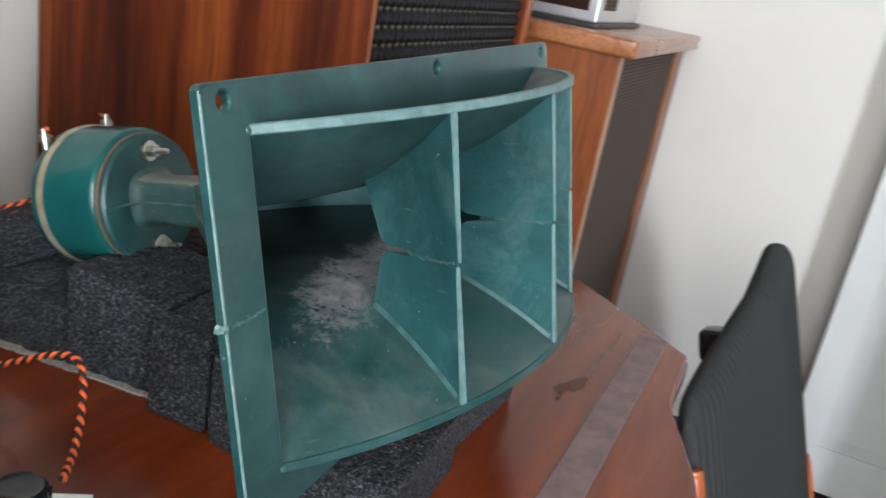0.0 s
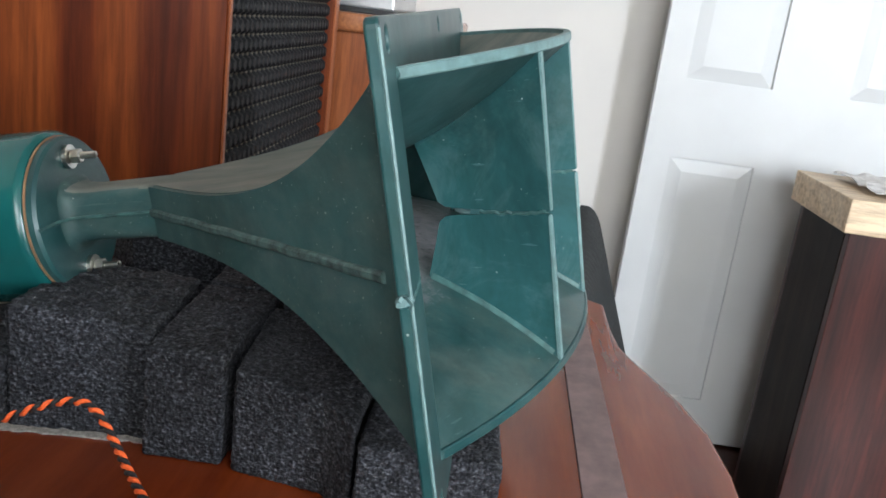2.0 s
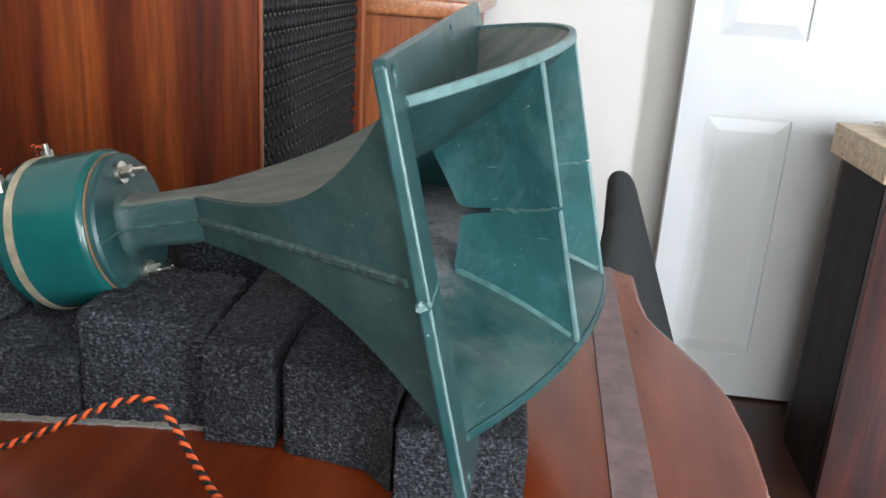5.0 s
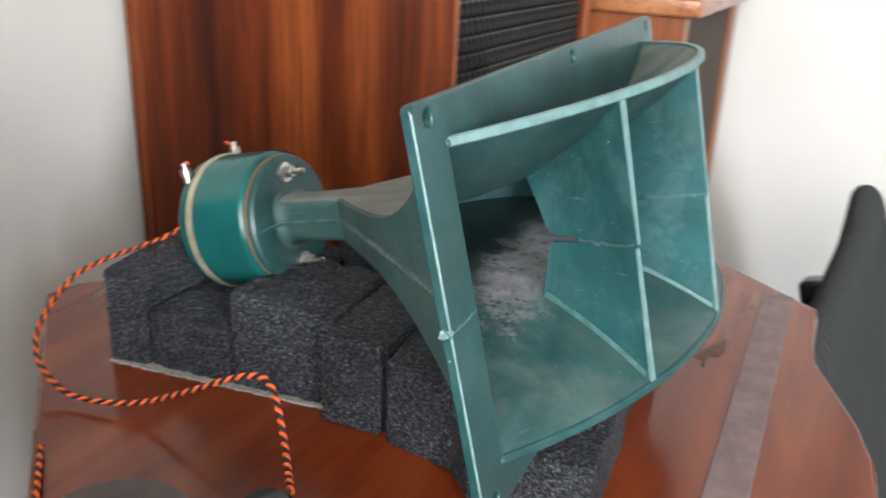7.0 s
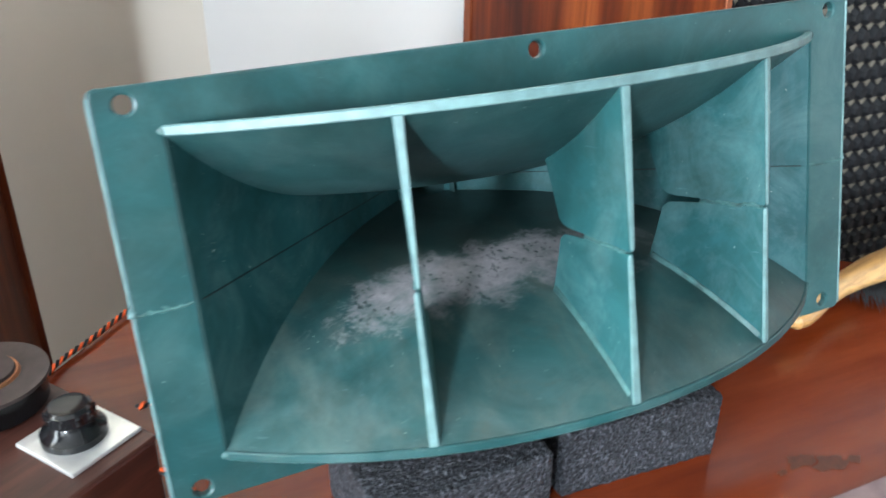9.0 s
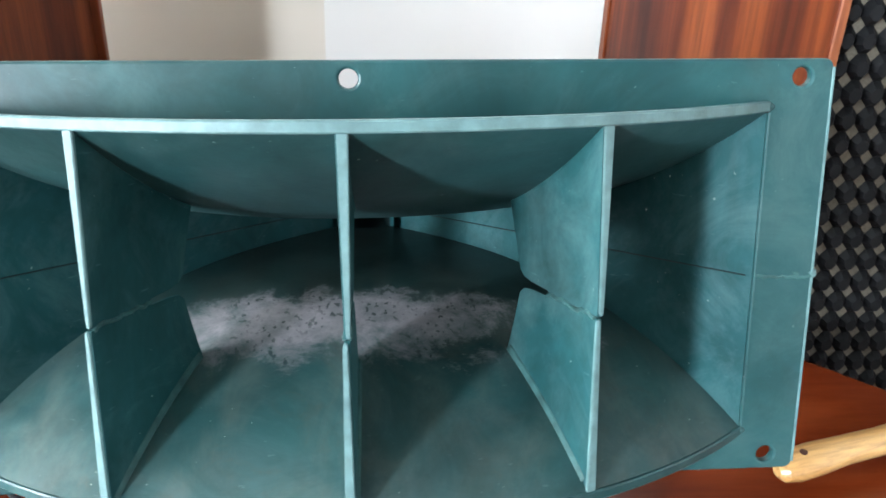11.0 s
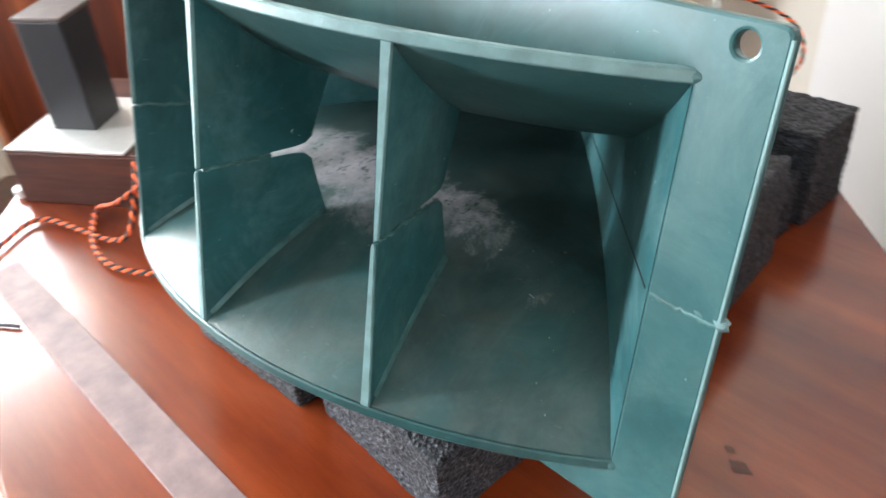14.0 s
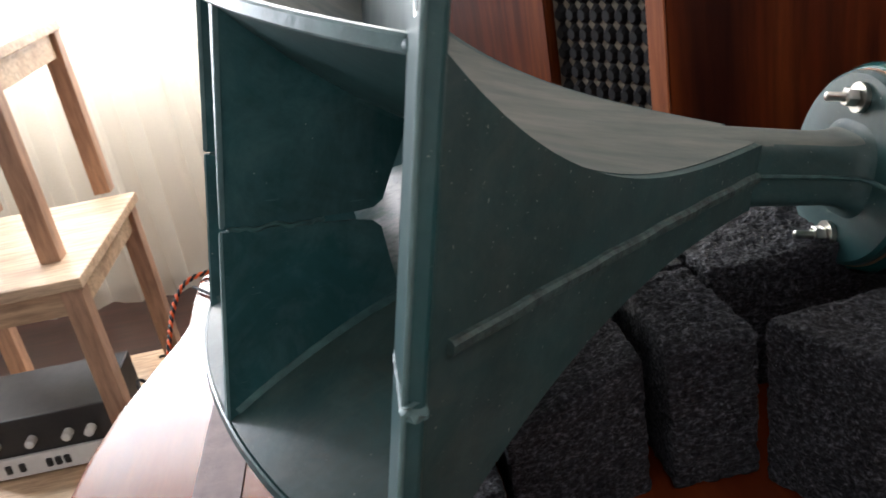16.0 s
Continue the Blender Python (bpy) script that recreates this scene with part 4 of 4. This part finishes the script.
def cabinet(name, fa, fb, back_a, back_b, z1, label, open_part=1.0, near_edge=0.0235):
    """A floor-standing speaker cabinet over a plan outline: front corners fa, fb and back corners."""
    c = thing(name, pose(0, 0, FLOOR), label, "speaker cabinet", "large speaker cabinets")
    top = z1 - FLOOR
    cx = Vector(((fa[0] + fb[0] + back_a[0] + back_b[0]) / 4, (fa[1] + fb[1] + back_a[1] + back_b[1]) / 4))
    F0, F1, B0, B1 = Vector(fa), Vector(fb), Vector(back_a), Vector(back_b)
    t = 0.022

    def board(p, q, z0, zt, nm, material, t=t):
        d = (q - p).normalized()
        nrm = Vector((d.y, -d.x))
        if nrm.dot(cx - p) < 0:
            nrm = -nrm
        pts = [p, q, q + nrm * t, p + nrm * t]
        return part(nm, prism_bm([(v.x, v.y) for v in pts], z0, zt, 0.0015, 1), material, c)

    board(F0, B0, 0.0, top, "side_panel", M_WALNUT, near_edge - 0.0015)
    board(F1, B1, 0.0, top, "side_panel", M_WALNUT)
    board(B0, B1, 0.0, top - 0.022, "back_panel", M_WALNUT)
    shrink = [F0.lerp(cx, 0.03), F1.lerp(cx, 0.03), B1.lerp(cx, 0.03), B0.lerp(cx, 0.03)]
    part("top_panel", prism_bm([(v.x, v.y) for v in shrink], top - 0.022, top - 0.001, 0.002, 1), M_WALNUT, c)
    d = (F1 - F0).normalized()
    nrm = Vector((d.y, -d.x))
    if nrm.dot(cx - F0) < 0:
        nrm = -nrm
    g0, g1 = F0 + d * (near_edge + 0.0005) + nrm * 0.014, F1 - d * 0.024 + nrm * 0.014
    part("baffle_cloth", prism_bm([(v.x, v.y) for v in (g0, g1, g1 + nrm * 0.015, g0 + nrm * 0.015)], 0.06, top - 0.03), M_CLOTH, c, "beige cloth behind the grille")
    part("plinth", prism_bm([(v.x, v.y) for v in (g0, g1, g1 + nrm * 0.03, g0 + nrm * 0.03)], 0.0, 0.06), M_WALNUT, c)
    part("head_rail", prism_bm([(v.x, v.y) for v in (g0 - nrm * 0.01, g1 - nrm * 0.01, g1 + nrm * 0.02, g0 + nrm * 0.02)], top - 0.055, top - 0.023), M_WALNUT, c)
    g2 = g0.lerp(g1, open_part)
    lattice(g0, g2, 0.30, top - 0.056, c, (-nrm.x, -nrm.y))
    if open_part < 1.0:
        part("front_panel", prism_bm([(v.x, v.y) for v in (g2 - nrm * 0.014, g1 - nrm * 0.014, g1, g2)], 0.06, top - 0.056, 0.001, 1), M_WALNUT, c, "plain walnut front panel")
        part("panel_trim", prism_bm([(v.x, v.y) for v in (g2 - nrm * 0.018, g2 - nrm * 0.018 + d * 0.018, g2 + d * 0.018 - nrm * 0.0145, g2 - nrm * 0.0145)], 0.06, top - 0.056), M_WALNUT, c)
    for p, q in ((F0, F0 + d * near_edge), (F1 - d * 0.0235, F1)):
        part("edge_strip", prism_bm([(v.x, v.y) for v in (p - nrm * 0.003, q - nrm * 0.003, q - nrm * 0.0002, p - nrm * 0.0002)], 0.0, top, 0.0008, 1), M_TEAKEDGE, c, "lighter orange front edge")
    return c


cabinet("speaker_cabinet", (0.37, 0.282), (0.92, 0.278), (0.30, 0.735), (0.90, 0.745), 0.40, "tall walnut speaker cabinet with a black moulded lattice grille", 1.0, 0.0075)
cabinet("speaker_cabinet", (-0.441, 0.3175), (-0.91, 0.030), (-0.335, 0.72), (-1.0, 0.62), 0.40, "walnut speaker cabinet with black lattice grille, turned inward", 0.30)


def slat_cloth_cabinet():
    """The lower cabinet with a teak frame and a brown cloth front."""
    c = thing("cloth_front_cabinet", pose(1.04, 0.13, FLOOR), "teak speaker cabinet with a brown cloth front and overhanging top", "speaker cabinet")
    w, d, h = 0.72, 0.40, 1.02
    part("side_panel", box_bm(0.011, d / 2, h / 2, 0.022, d, h, 0.002), M_TEAK, c)
    part("side_panel", box_bm(w - 0.011, d / 2, h / 2, 0.022, d, h, 0.002), M_TEAK, c)
    part("back_panel", box_bm(w / 2, d - 0.01, h / 2, w - 0.046, 0.02, h), M_TEAK, c)
    part("cloth_panel", box_bm((0.0225 + w - 0.106) / 2, 0.016, h / 2, w - 0.106 - 0.0225, 0.02, h - 0.002), M_BROWNCLOTH, c, "woven brown cloth")
    part("frame_post", box_bm(w - 0.06, 0.010, h / 2, 0.09, 0.024, h - 0.002, 0.002), M_TEAK, c)
    part("edge_strip", box_bm(0.011, -0.0017, h / 2, 0.022, 0.003, h - 0.002, 0.0006, 1), M_PINEZ, c, "pale worn front edge")
    part("foot_rail", box_bm(w / 2 - 0.03, 0.002, 0.03, w - 0.16, 0.008, 0.06, 0.002), M_TEAK, c)
    part("top", box_bm(w / 2, d / 2 - 0.005, h + 0.017, w + 0.045, d + 0.05, 0.034, 0.010, 3), M_TEAKTOP, c, "rounded teak top", smooth=True)
    return c


slat_cloth_cabinet()


def stereo_unit():
    u = thing("hifi_unit", pose(1.10, 0.20, FLOOR + 1.054), "silver hi-fi unit with a dark glossy side", "hi-fi unit")
    part("case", box_bm(0.2, 0.13, 0.075, 0.36, 0.24, 0.13, 0.004), M_SILVER, u)
    part("side_window", box_bm(0.0195, 0.13, 0.08, 0.004, 0.2, 0.1, 0.001, 1), M_GLASSY, u, "dark reflective side panel")
    part("speaker_mesh", box_bm(0.10, 0.0085, 0.08, 0.09, 0.004, 0.09, 0.001, 1), M_BROWNCLOTH, u)
    part("base", box_bm(0.2, 0.13, 0.005, 0.40, 0.25, 0.010, 0.002), M_BLACKCASE, u)


stereo_unit()


def chair():
    c = thing("chair", pose(0.93, -0.413, FLOOR, -18, 0, -13), "folded charcoal ribbed fabric chair with an orange beech frame", "chair", "chairs round the table")
    prof = [(-0.280, 0.20), (-0.280, 0.56), (-0.25, 0.60), (-0.10, 0.645), (0.10, 0.698), (0.18, 0.738), (0.225, 0.765), (0.265, 0.757), (0.30, 0.68)]
    b = bmesh.new()
    n, nj = 174, 20
    top = lambda s: np.interp(s, [p[0] for p in prof[1:]], [p[1] for p in prof[1:]])
    rows = []
    for k in range(n + 1):
        s = -0.280 + 0.580 * k / n
        rib = 0.0034 * abs(math.sin(math.pi * s / 0.0165))
        edge = 0.030 * math.sqrt(max(0.02, 1 - abs(2 * k / n - 1) ** 5))
        zt = float(top(s))
        sides = []
        for side in (-1, 1):
            col = []
            for j in range(nj + 1):
                f = j / nj
                z = 0.20 + (zt - 0.20) * (1 - (1 - f) ** 1.8)
                thin = math.sqrt(max(0.0, 1 - max(0.0, (z - zt + 0.045) / 0.045) ** 2))
                col.append(b.verts.new((s, side * ((edge + rib) * thin + 0.0004) + 0.05 * (z - 0.45), z)))
            sides.append(col)
        rows.append(sides)
    for r0, r1 in zip(rows, rows[1:]):
        for f in (0, 1):
            for j in range(nj):
                b.faces.new((r0[f][j], r1[f][j], r1[f][j + 1], r0[f][j + 1]))
        for j in (0, nj):
            b.faces.new((r0[0][j], r1[0][j], r1[1][j], r0[1][j]))
    for r in (rows[0], rows[-1]):
        for j in range(nj):
            b.faces.new((r[0][j], r[0][j + 1], r[1][j + 1], r[1][j]))
    part("backrest", b, M_CHAIR, c, "ribbed charcoal backrest", smooth=True)
    part("seat", box_bm(0.0, 0.065, 0.27, 0.50, 0.04, 0.38, 0.014, 3), M_CHAIR, c, smooth=True)
    for s in (-1, 1):
        side, up = (-0.296, 0.50) if s < 0 else (0.300, 0.30)
        part("side_rail", tube_bm(smooth_path([(side, -0.01, up), (side * 1.02, -0.015, up - 0.06), (side * 1.02, -0.02, 0.10), (side * 1.02, -0.04, 0.0)], 6), 0.017, 12), M_CHAIRWOOD, c, "orange beech rail", smooth=True)
        part("leg", tube_bm([(s * 0.25, 0.085, 0.42), (s * 0.25, 0.17, 0.05)], 0.016, 12), M_CHAIRWOOD, c, smooth=True)
    part("bracket", box_bm(-0.03, 0.040, 0.622, 0.05, 0.060, 0.06, 0.014, 3), M_BLACKPL, c, "black plastic bracket", smooth=True)
    return c


CH = chair()
copy_thing(CH, pose(-0.83, -0.405, FLOOR, -17, 0, 6) @ Matrix.Diagonal((-1, 1, 1, 1)))


def pedestal():
    p = thing("pedestal", pose(1.16, -0.755, FLOOR), "dark mahogany pedestal with a pale pine slab on top", "pedestal")
    h = -FLOOR - 0.036
    part("front_panel", box_bm(0.011, -0.16, h / 2, 0.022, 0.318, h, 0.001, 1), M_MAHOG, p)
    part("side_panel", box_bm(0.15, -0.010, h / 2, 0.252, 0.02, h, 0.001, 1), M_DARKSIDE, p)
    part("side_panel", box_bm(0.15, -0.31, h / 2, 0.252, 0.02, h, 0.001, 1), M_DARKSIDE, p)
    part("back_panel", box_bm(0.288, -0.16, h / 2, 0.02, 0.318, h, 0.001, 1), M_MAHOG, p)
    part("pine_slab", box_bm(0.15, -0.165, h + 0.036, 0.34, 0.37, 0.070, 0.003), M_SLAB, p, "pale sawn pine slab")
    part("knot", lathe_bm([(-0.0215, 0.005), (-0.0195, 0.005)], 12, "X", (0, -0.12, h + 0.03)), M_BOXWOOD, p)
    b = bmesh.new()
    bmesh.ops.create_grid(b, x_segments=18, y_segments=18, size=0.12)
    for v in b.verts:
        v.co.z = 0.012 + 0.012 * noise.noise(v.co * 22) + 0.008 * noise.noise(v.co * 60)
    sheet = part("paper", b, M_PAPER)
    sheet.modifiers.new("thick", "SOLIDIFY").thickness = 0.0015
    sheet.matrix_basis = pose(1.30, -0.915, 0.037)
    tagged(sheet, "crumpled pale paper lying on the pine slab", "paper")
    tagged(part("cable_scrap", tube_bm(smooth_path([(1.18, -0.845, 0.048), (1.24, -0.885, 0.062), (1.27, -0.965, 0.056), (1.34, -0.995, 0.06)], 8), 0.004, 8), M_BLACKCORD, smooth=True), "short black cable lying on the paper", "cable")


pedestal()


def crossover():
    """The small network box at the table's side: wooden box, knob on a plate, coil and black can."""
    m = Matrix.Translation((-0.234, 0.058, 0.0)) @ pose(0, 0, 0, 0, 0, 214.5)      # local x runs along its long front, y towards the table's middle
    c = thing("crossover_box", m, "dark red wooden crossover box with knob, coil and black can", "crossover box")
    part("body", box_bm(0.115, -0.075, 0.0265, 0.23, 0.15, 0.053, 0.002), M_BOXWOOD, c)
    part("cover", box_bm(0.115, -0.075, 0.0545, 0.232, 0.152, 0.003, 0.001, 1), M_BOXWOOD, c)
    plate = part("plate", box_bm(0.026, -0.036, 0.0575, 0.050, 0.052, 0.003, 0.0005, 1), M_PLATE, c, "bright aluminium plate")
    part("screw", lathe_bm([(0.059, 0.003), (0.0605, 0.0022)], 12, "Z", (0.006, -0.056, 0)), M_STEEL, plate, smooth=True)
    knob = part("knob", lathe_bm([(0.059, 0.0195), (0.0635, 0.0195), (0.0675, 0.0140), (0.0715, 0.0122), (0.0722, 0.0138), (0.0795, 0.0134), (0.0815, 0.0112), (0.0805, 0.0090), (0.0805, 0.0030)], 40, "Z", (0.0265, -0.039, 0)), M_BLACKPL, c, "glossy black knob", smooth=True)
    for k in range(10):
        a = 2 * math.pi * k / 10
        part("grip", box_bm(0.0265 + 0.0130 * math.cos(a), -0.039 + 0.0130 * math.sin(a), 0.0760, 0.0036, 0.0036, 0.0066, 0.001, 1), M_BLACKPL, knob)
    coil = part("coil", lathe_bm([(0.056, 0.033), (0.057, 0.035), (0.074, 0.035), (0.075, 0.033)], 48, "Z", (0.033, -0.113, 0)), M_BLACKPL, c, "black wound coil", smooth=True)
    part("disc", lathe_bm([(0.075, 0.0385), (0.0775, 0.0385)], 56, "Z", (0.033, -0.113, 0)), M_COIL, coil, "grey brown fibre disc", smooth=True)
    part("copper_ring", lathe_bm([(0.0775, 0.0215), (0.0795, 0.0205)], 48, "Z", (0.033, -0.113, 0)), M_COPPER, coil, "copper ring", smooth=True)
    part("cap", lathe_bm([(0.0793, 0.0192), (0.0815, 0.0185)], 48, "Z", (0.033, -0.113, 0)), M_COIL, coil, smooth=True)
    part("screw", lathe_bm([(0.0815, 0.0034), (0.0824, 0.0030)], 16, "Z", (0.033, -0.113, 0)), M_STEEL, coil, smooth=True)
    can = part("can", box_bm(0.177, -0.057, 0.109, 0.045, 0.044, 0.104, 0.002), M_BLACKBOX, c, "tall black enamelled can")
    part("lid", box_bm(0.177, -0.057, 0.1625, 0.048, 0.047, 0.004, 0.001, 1), M_COIL, can)
    part("metal_tray", box_bm(0.165, -0.05, 0.0575, 0.115, 0.105, 0.003, 0.0005, 1), M_PLATE, c, "bright metal tray")
    part("foot", lathe_bm([(0.0, 0.006), (0.009, 0.007)], 16, "Z", (0.238, -0.01, 0)), M_WHITEPL, c, smooth=True)
    return c


crossover()


# ---- twisted cords ----
def cord(points, label, fine=16, r=0.0013):
    c = thing("twisted_cord", pose(0, 0, 0), label, "cord", "twisted cords")
    path = smooth_path(points, fine)
    part("orange_strand", tube_bm(path, r, 8, None, (r * 0.92, 92, 0.0)), M_ORANGE, c, "orange braid", smooth=True)
    part("black_strand", tube_bm(path, r, 8, None, (r * 0.92, 92, math.pi)), M_BLACKCORD, c, "black braid", smooth=True)
    return c


cord([(-0.036, 0.336, 0.164), (-0.026, 0.346, 0.157), (0.0, 0.357, 0.13), (0.008, 0.366, 0.102), (-0.02, 0.380, 0.086), (-0.085, 0.392, 0.081), (-0.115, 0.400, 0.070), (-0.148, 0.398, 0.045), (-0.165, 0.382, 0.025), (-0.170, 0.352, 0.010),
      (-0.167, 0.322, 0.008), (-0.158, 0.285, 0.013), (-0.155, 0.240, 0.034), (-0.152, 0.200, 0.055), (-0.152, 0.178, 0.063), (-0.158, 0.163, 0.063), (-0.168, 0.150, 0.057), (-0.190, 0.129, 0.050), (-0.215, 0.108, 0.050), (-0.240, 0.088, 0.0575)],
     "twisted orange and black cord from driver to crossover box", 34)
cord([(-0.225, 0.312, 0.005), (-0.262, 0.272, 0.005), (-0.29, 0.245, 0.005), (-0.31, 0.205, 0.01), (-0.315, 0.18, 0.03), (-0.305, 0.160, 0.058)], "twisted orange and black cord behind the crossover box", 34)
cord([(-0.30, -0.005, 0.058), (-0.285, -0.02, 0.035), (-0.28, -0.045, 0.008), (-0.37, -0.075, 0.005), (-0.36, -0.115, 0.005), (-0.325, -0.165, 0.005), (-0.31, -0.205, -0.004), (-0.235, -0.214, -0.04), (-0.12, -0.236, -0.16), (-0.10, -0.245, -0.35), (-0.11, -0.25, FLOOR + 0.01)],
     "twisted orange and black cord hanging over the table edge", 40, 0.0013)
cord([(-0.27, 0.0, 0.058), (-0.30, -0.03, 0.03), (-0.345, -0.035, 0.006), (-0.30, -0.06, 0.005), (-0.255, -0.065, 0.005), (-0.215, -0.045, 0.005), (-0.18, -0.02, 0.005), (-0.165, 0.01, 0.006), (-0.20, 0.03, 0.006), (-0.235, 0.045, 0.04)],
     "twisted orange and black cord coiled on the table", 30, 0.0013)
cord([(0.03, 0.344, 0.166), (0.045, 0.36, 0.162), (0.075, 0.375, 0.145), (0.085, 0.372, 0.118), (0.06, 0.365, 0.09), (0.02, 0.36, 0.081), (-0.05, 0.372, 0.083)], "thin twisted cord at the driver's terminals", 16, 0.0009)
# Thin dark tube laid in for the cord's shadow on the tabletop.
tagged(part("cord_shadow_strip", tube_bm(smooth_path([(-0.296, -0.189, 0.0025), (-0.277, -0.173, 0.0025), (-0.254, -0.157, 0.0025), (-0.240, -0.147, 0.0025)], 8), 0.0014, 8), M_BLACKCORD, smooth=True), "thin dark strip standing in for the cord's shadow on the table", "wire")


# ---- brush ----
def brush():
    b0 = thing("hand_brush", pose(0.27, 0.036, 0.0, 0, 0, 14), "wooden handled brush with black bristles lying on the table", "brush")
    bm = bmesh.new()
    rings = []
    for x, w, z in ((-0.002, 0.004, 0.004), (0.002, 0.0095, 0.0075), (0.012, 0.0125, 0.009), (0.03, 0.0125, 0.0095), (0.055, 0.0105, 0.009), (0.085, 0.0100, 0.009), (0.11, 0.013, 0.009), (0.15, 0.018, 0.009), (0.24, 0.019, 0.009), (0.262, 0.012, 0.007), (0.265, 0.004, 0.003)):
        rings.append([bm.verts.new((x, 0.006 * math.sin(x * 18) + w * math.cos(a), 0.022 + z * math.sin(a))) for a in [2 * math.pi * k / 20 for k in range(20)]])
    for r0, r1 in zip(rings, rings[1:]):
        for k in range(20):
            bm.faces.new((r0[k], r0[(k + 1) % 20], r1[(k + 1) % 20], r1[k]))
    bm.faces.new(rings[0])
    bm.faces.new(rings[-1][::-1])
    part("handle", bm, M_HANDLE, b0, "varnished beech handle", smooth=True)
    part("hang_hole", lathe_bm([(0.0305, 0.0026), (0.0318, 0.0026)], 14, "Z", (0.018, 0.002, 0)), M_BOXWOOD, b0)
    rng = random.Random(5)
    bm = bmesh.new()
    for k in range(700):
        x, y = rng.uniform(0.105, 0.255), rng.uniform(-0.019, 0.019)
        px, py = x + rng.uniform(-0.006, 0.006), y * 1.25 + rng.uniform(-0.004, 0.004)
        r = 0.0008
        a = [bm.verts.new((x + r * c, y + r * s, 0.018)) for c, s in ((1, 0), (-0.5, 0.87), (-0.5, -0.87))]
        t = bm.verts.new((px, py - 0.004, 0.0005))
        for i in range(3):
            bm.faces.new((a[i], a[(i + 1) % 3], t))
    part("bristles", bm, M_BRISTLE, b0, "black bristles")["kind"] = "stuff"


brush()


# ---- stools by the window ----
def stool(name, x0, x1, y0, y1, zb, zt, label):
    s = thing(name, pose(0, 0, zb), label, "stool", "pine stools by the window")
    h = zt - zb
    part("seat", box_bm((x0 + x1) / 2, (y0 + y1) / 2, h - 0.0125, x1 - x0, y1 - y0, 0.025, 0.003), M_PINE, s)
    for x in (x0 + 0.03, x1 - 0.03):
        for y in (y0 + 0.03, y1 - 0.03):
            part("leg", box_bm(x, y, (h - 0.025) / 2, 0.042, 0.042, h - 0.025, 0.002), M_PINEZ, s)
    for y in (y0 + 0.03, y1 - 0.03):
        part("apron", box_bm((x0 + x1) / 2, y, h - 0.055, x1 - x0 - 0.104, 0.018, 0.058, 0.001, 1), M_PINE, s)
    for x in (x0 + 0.03, x1 - 0.03):
        part("apron", box_bm(x, (y0 + y1) / 2, h - 0.055, 0.018, y1 - y0 - 0.104, 0.058, 0.001, 1), M_PINE, s)
    return s


stool("stool", -1.64, -1.13, -1.08, -0.625, FLOOR + 0.03, -0.29, "pale pine stool standing on a low pine board")
stool("small_stool", -1.72, -1.235, -1.03, -0.685, -0.29, 0.14, "small pale pine stool stacked on a larger one")
tagged(part("pine_board", box_bm(-1.36, -0.868, FLOOR + 0.014, 0.66, 0.57, 0.028, 0.003), M_PINE), "low pale pine board lying on the floor", "board")


def amplifier():
    a = thing("amplifier", pose(-1.20, -0.86, FLOOR + 0.029), "black amplifier with a white front strip and knobs under the stool", "amplifier")
    part("case", box_bm(-0.12, 0, 0.075, 0.22, 0.32, 0.142, 0.004), M_BLACKCASE, a)
    part("front_strip", box_bm(-0.004, 0, 0.030, 0.010, 0.30, 0.05, 0.002), M_WHITEPL, a, "white front strip")
    for y in (-0.10, -0.02, 0.06, 0.11):
        part("knob", lathe_bm([(-0.008, 0.011), (0.014, 0.010), (0.016, 0.007)], 20, "X", (0.0, y, 0.09)), M_WHITEPL, a, smooth=True)
    for y in (-0.09, -0.06, 0.0, 0.02, 0.04):
        part("button", box_bm(0.003, y, 0.030, 0.008, 0.012, 0.02, 0.001, 1), M_BLACKCASE, a)


amplifier()
M_GREYPL = plain("grey_plastic", (0.05, 0.048, 0.05), 0.5, 0.0, 0.15, 80, 0.05)
pw = thing("power_unit", pose(-1.42, -0.515, FLOOR), "grey socket tower with black outlets and red lamps on the floor", "power unit")
part("case", box_bm(0, 0, 0.085, 0.13, 0.115, 0.17, 0.008), M_GREYPL, pw)
for z in (0.04, 0.09):
    for y in (-0.027, 0.027):
        part("socket", box_bm(0.065, y, z, 0.006, 0.042, 0.038, 0.004), M_BLACKPL, pw, "black outlet")
for z in (0.140, 0.066):
    part("lamp", box_bm(0.066, 0.0, z, 0.006, 0.016, 0.010, 0.002), M_RED, pw, "red lamp")
rngc = random.Random(11)
for k in range(13):
    x0, y0 = rngc.uniform(-1.66, -1.40), rngc.uniform(-0.64, -0.52)
    pts = [(x0 + 0.07 * j + rngc.uniform(-0.05, 0.05), y0 + rngc.uniform(-0.07, 0.06), FLOOR + 0.034 + abs(rngc.gauss(0, 0.03))) for j in range(6)]
    tagged(part("cable", tube_bm(smooth_path(pts, 8), 0.0045, 8), M_BLACKCORD, smooth=True), "black cable tangled on the floor by the stools", "cable", "floor cables")
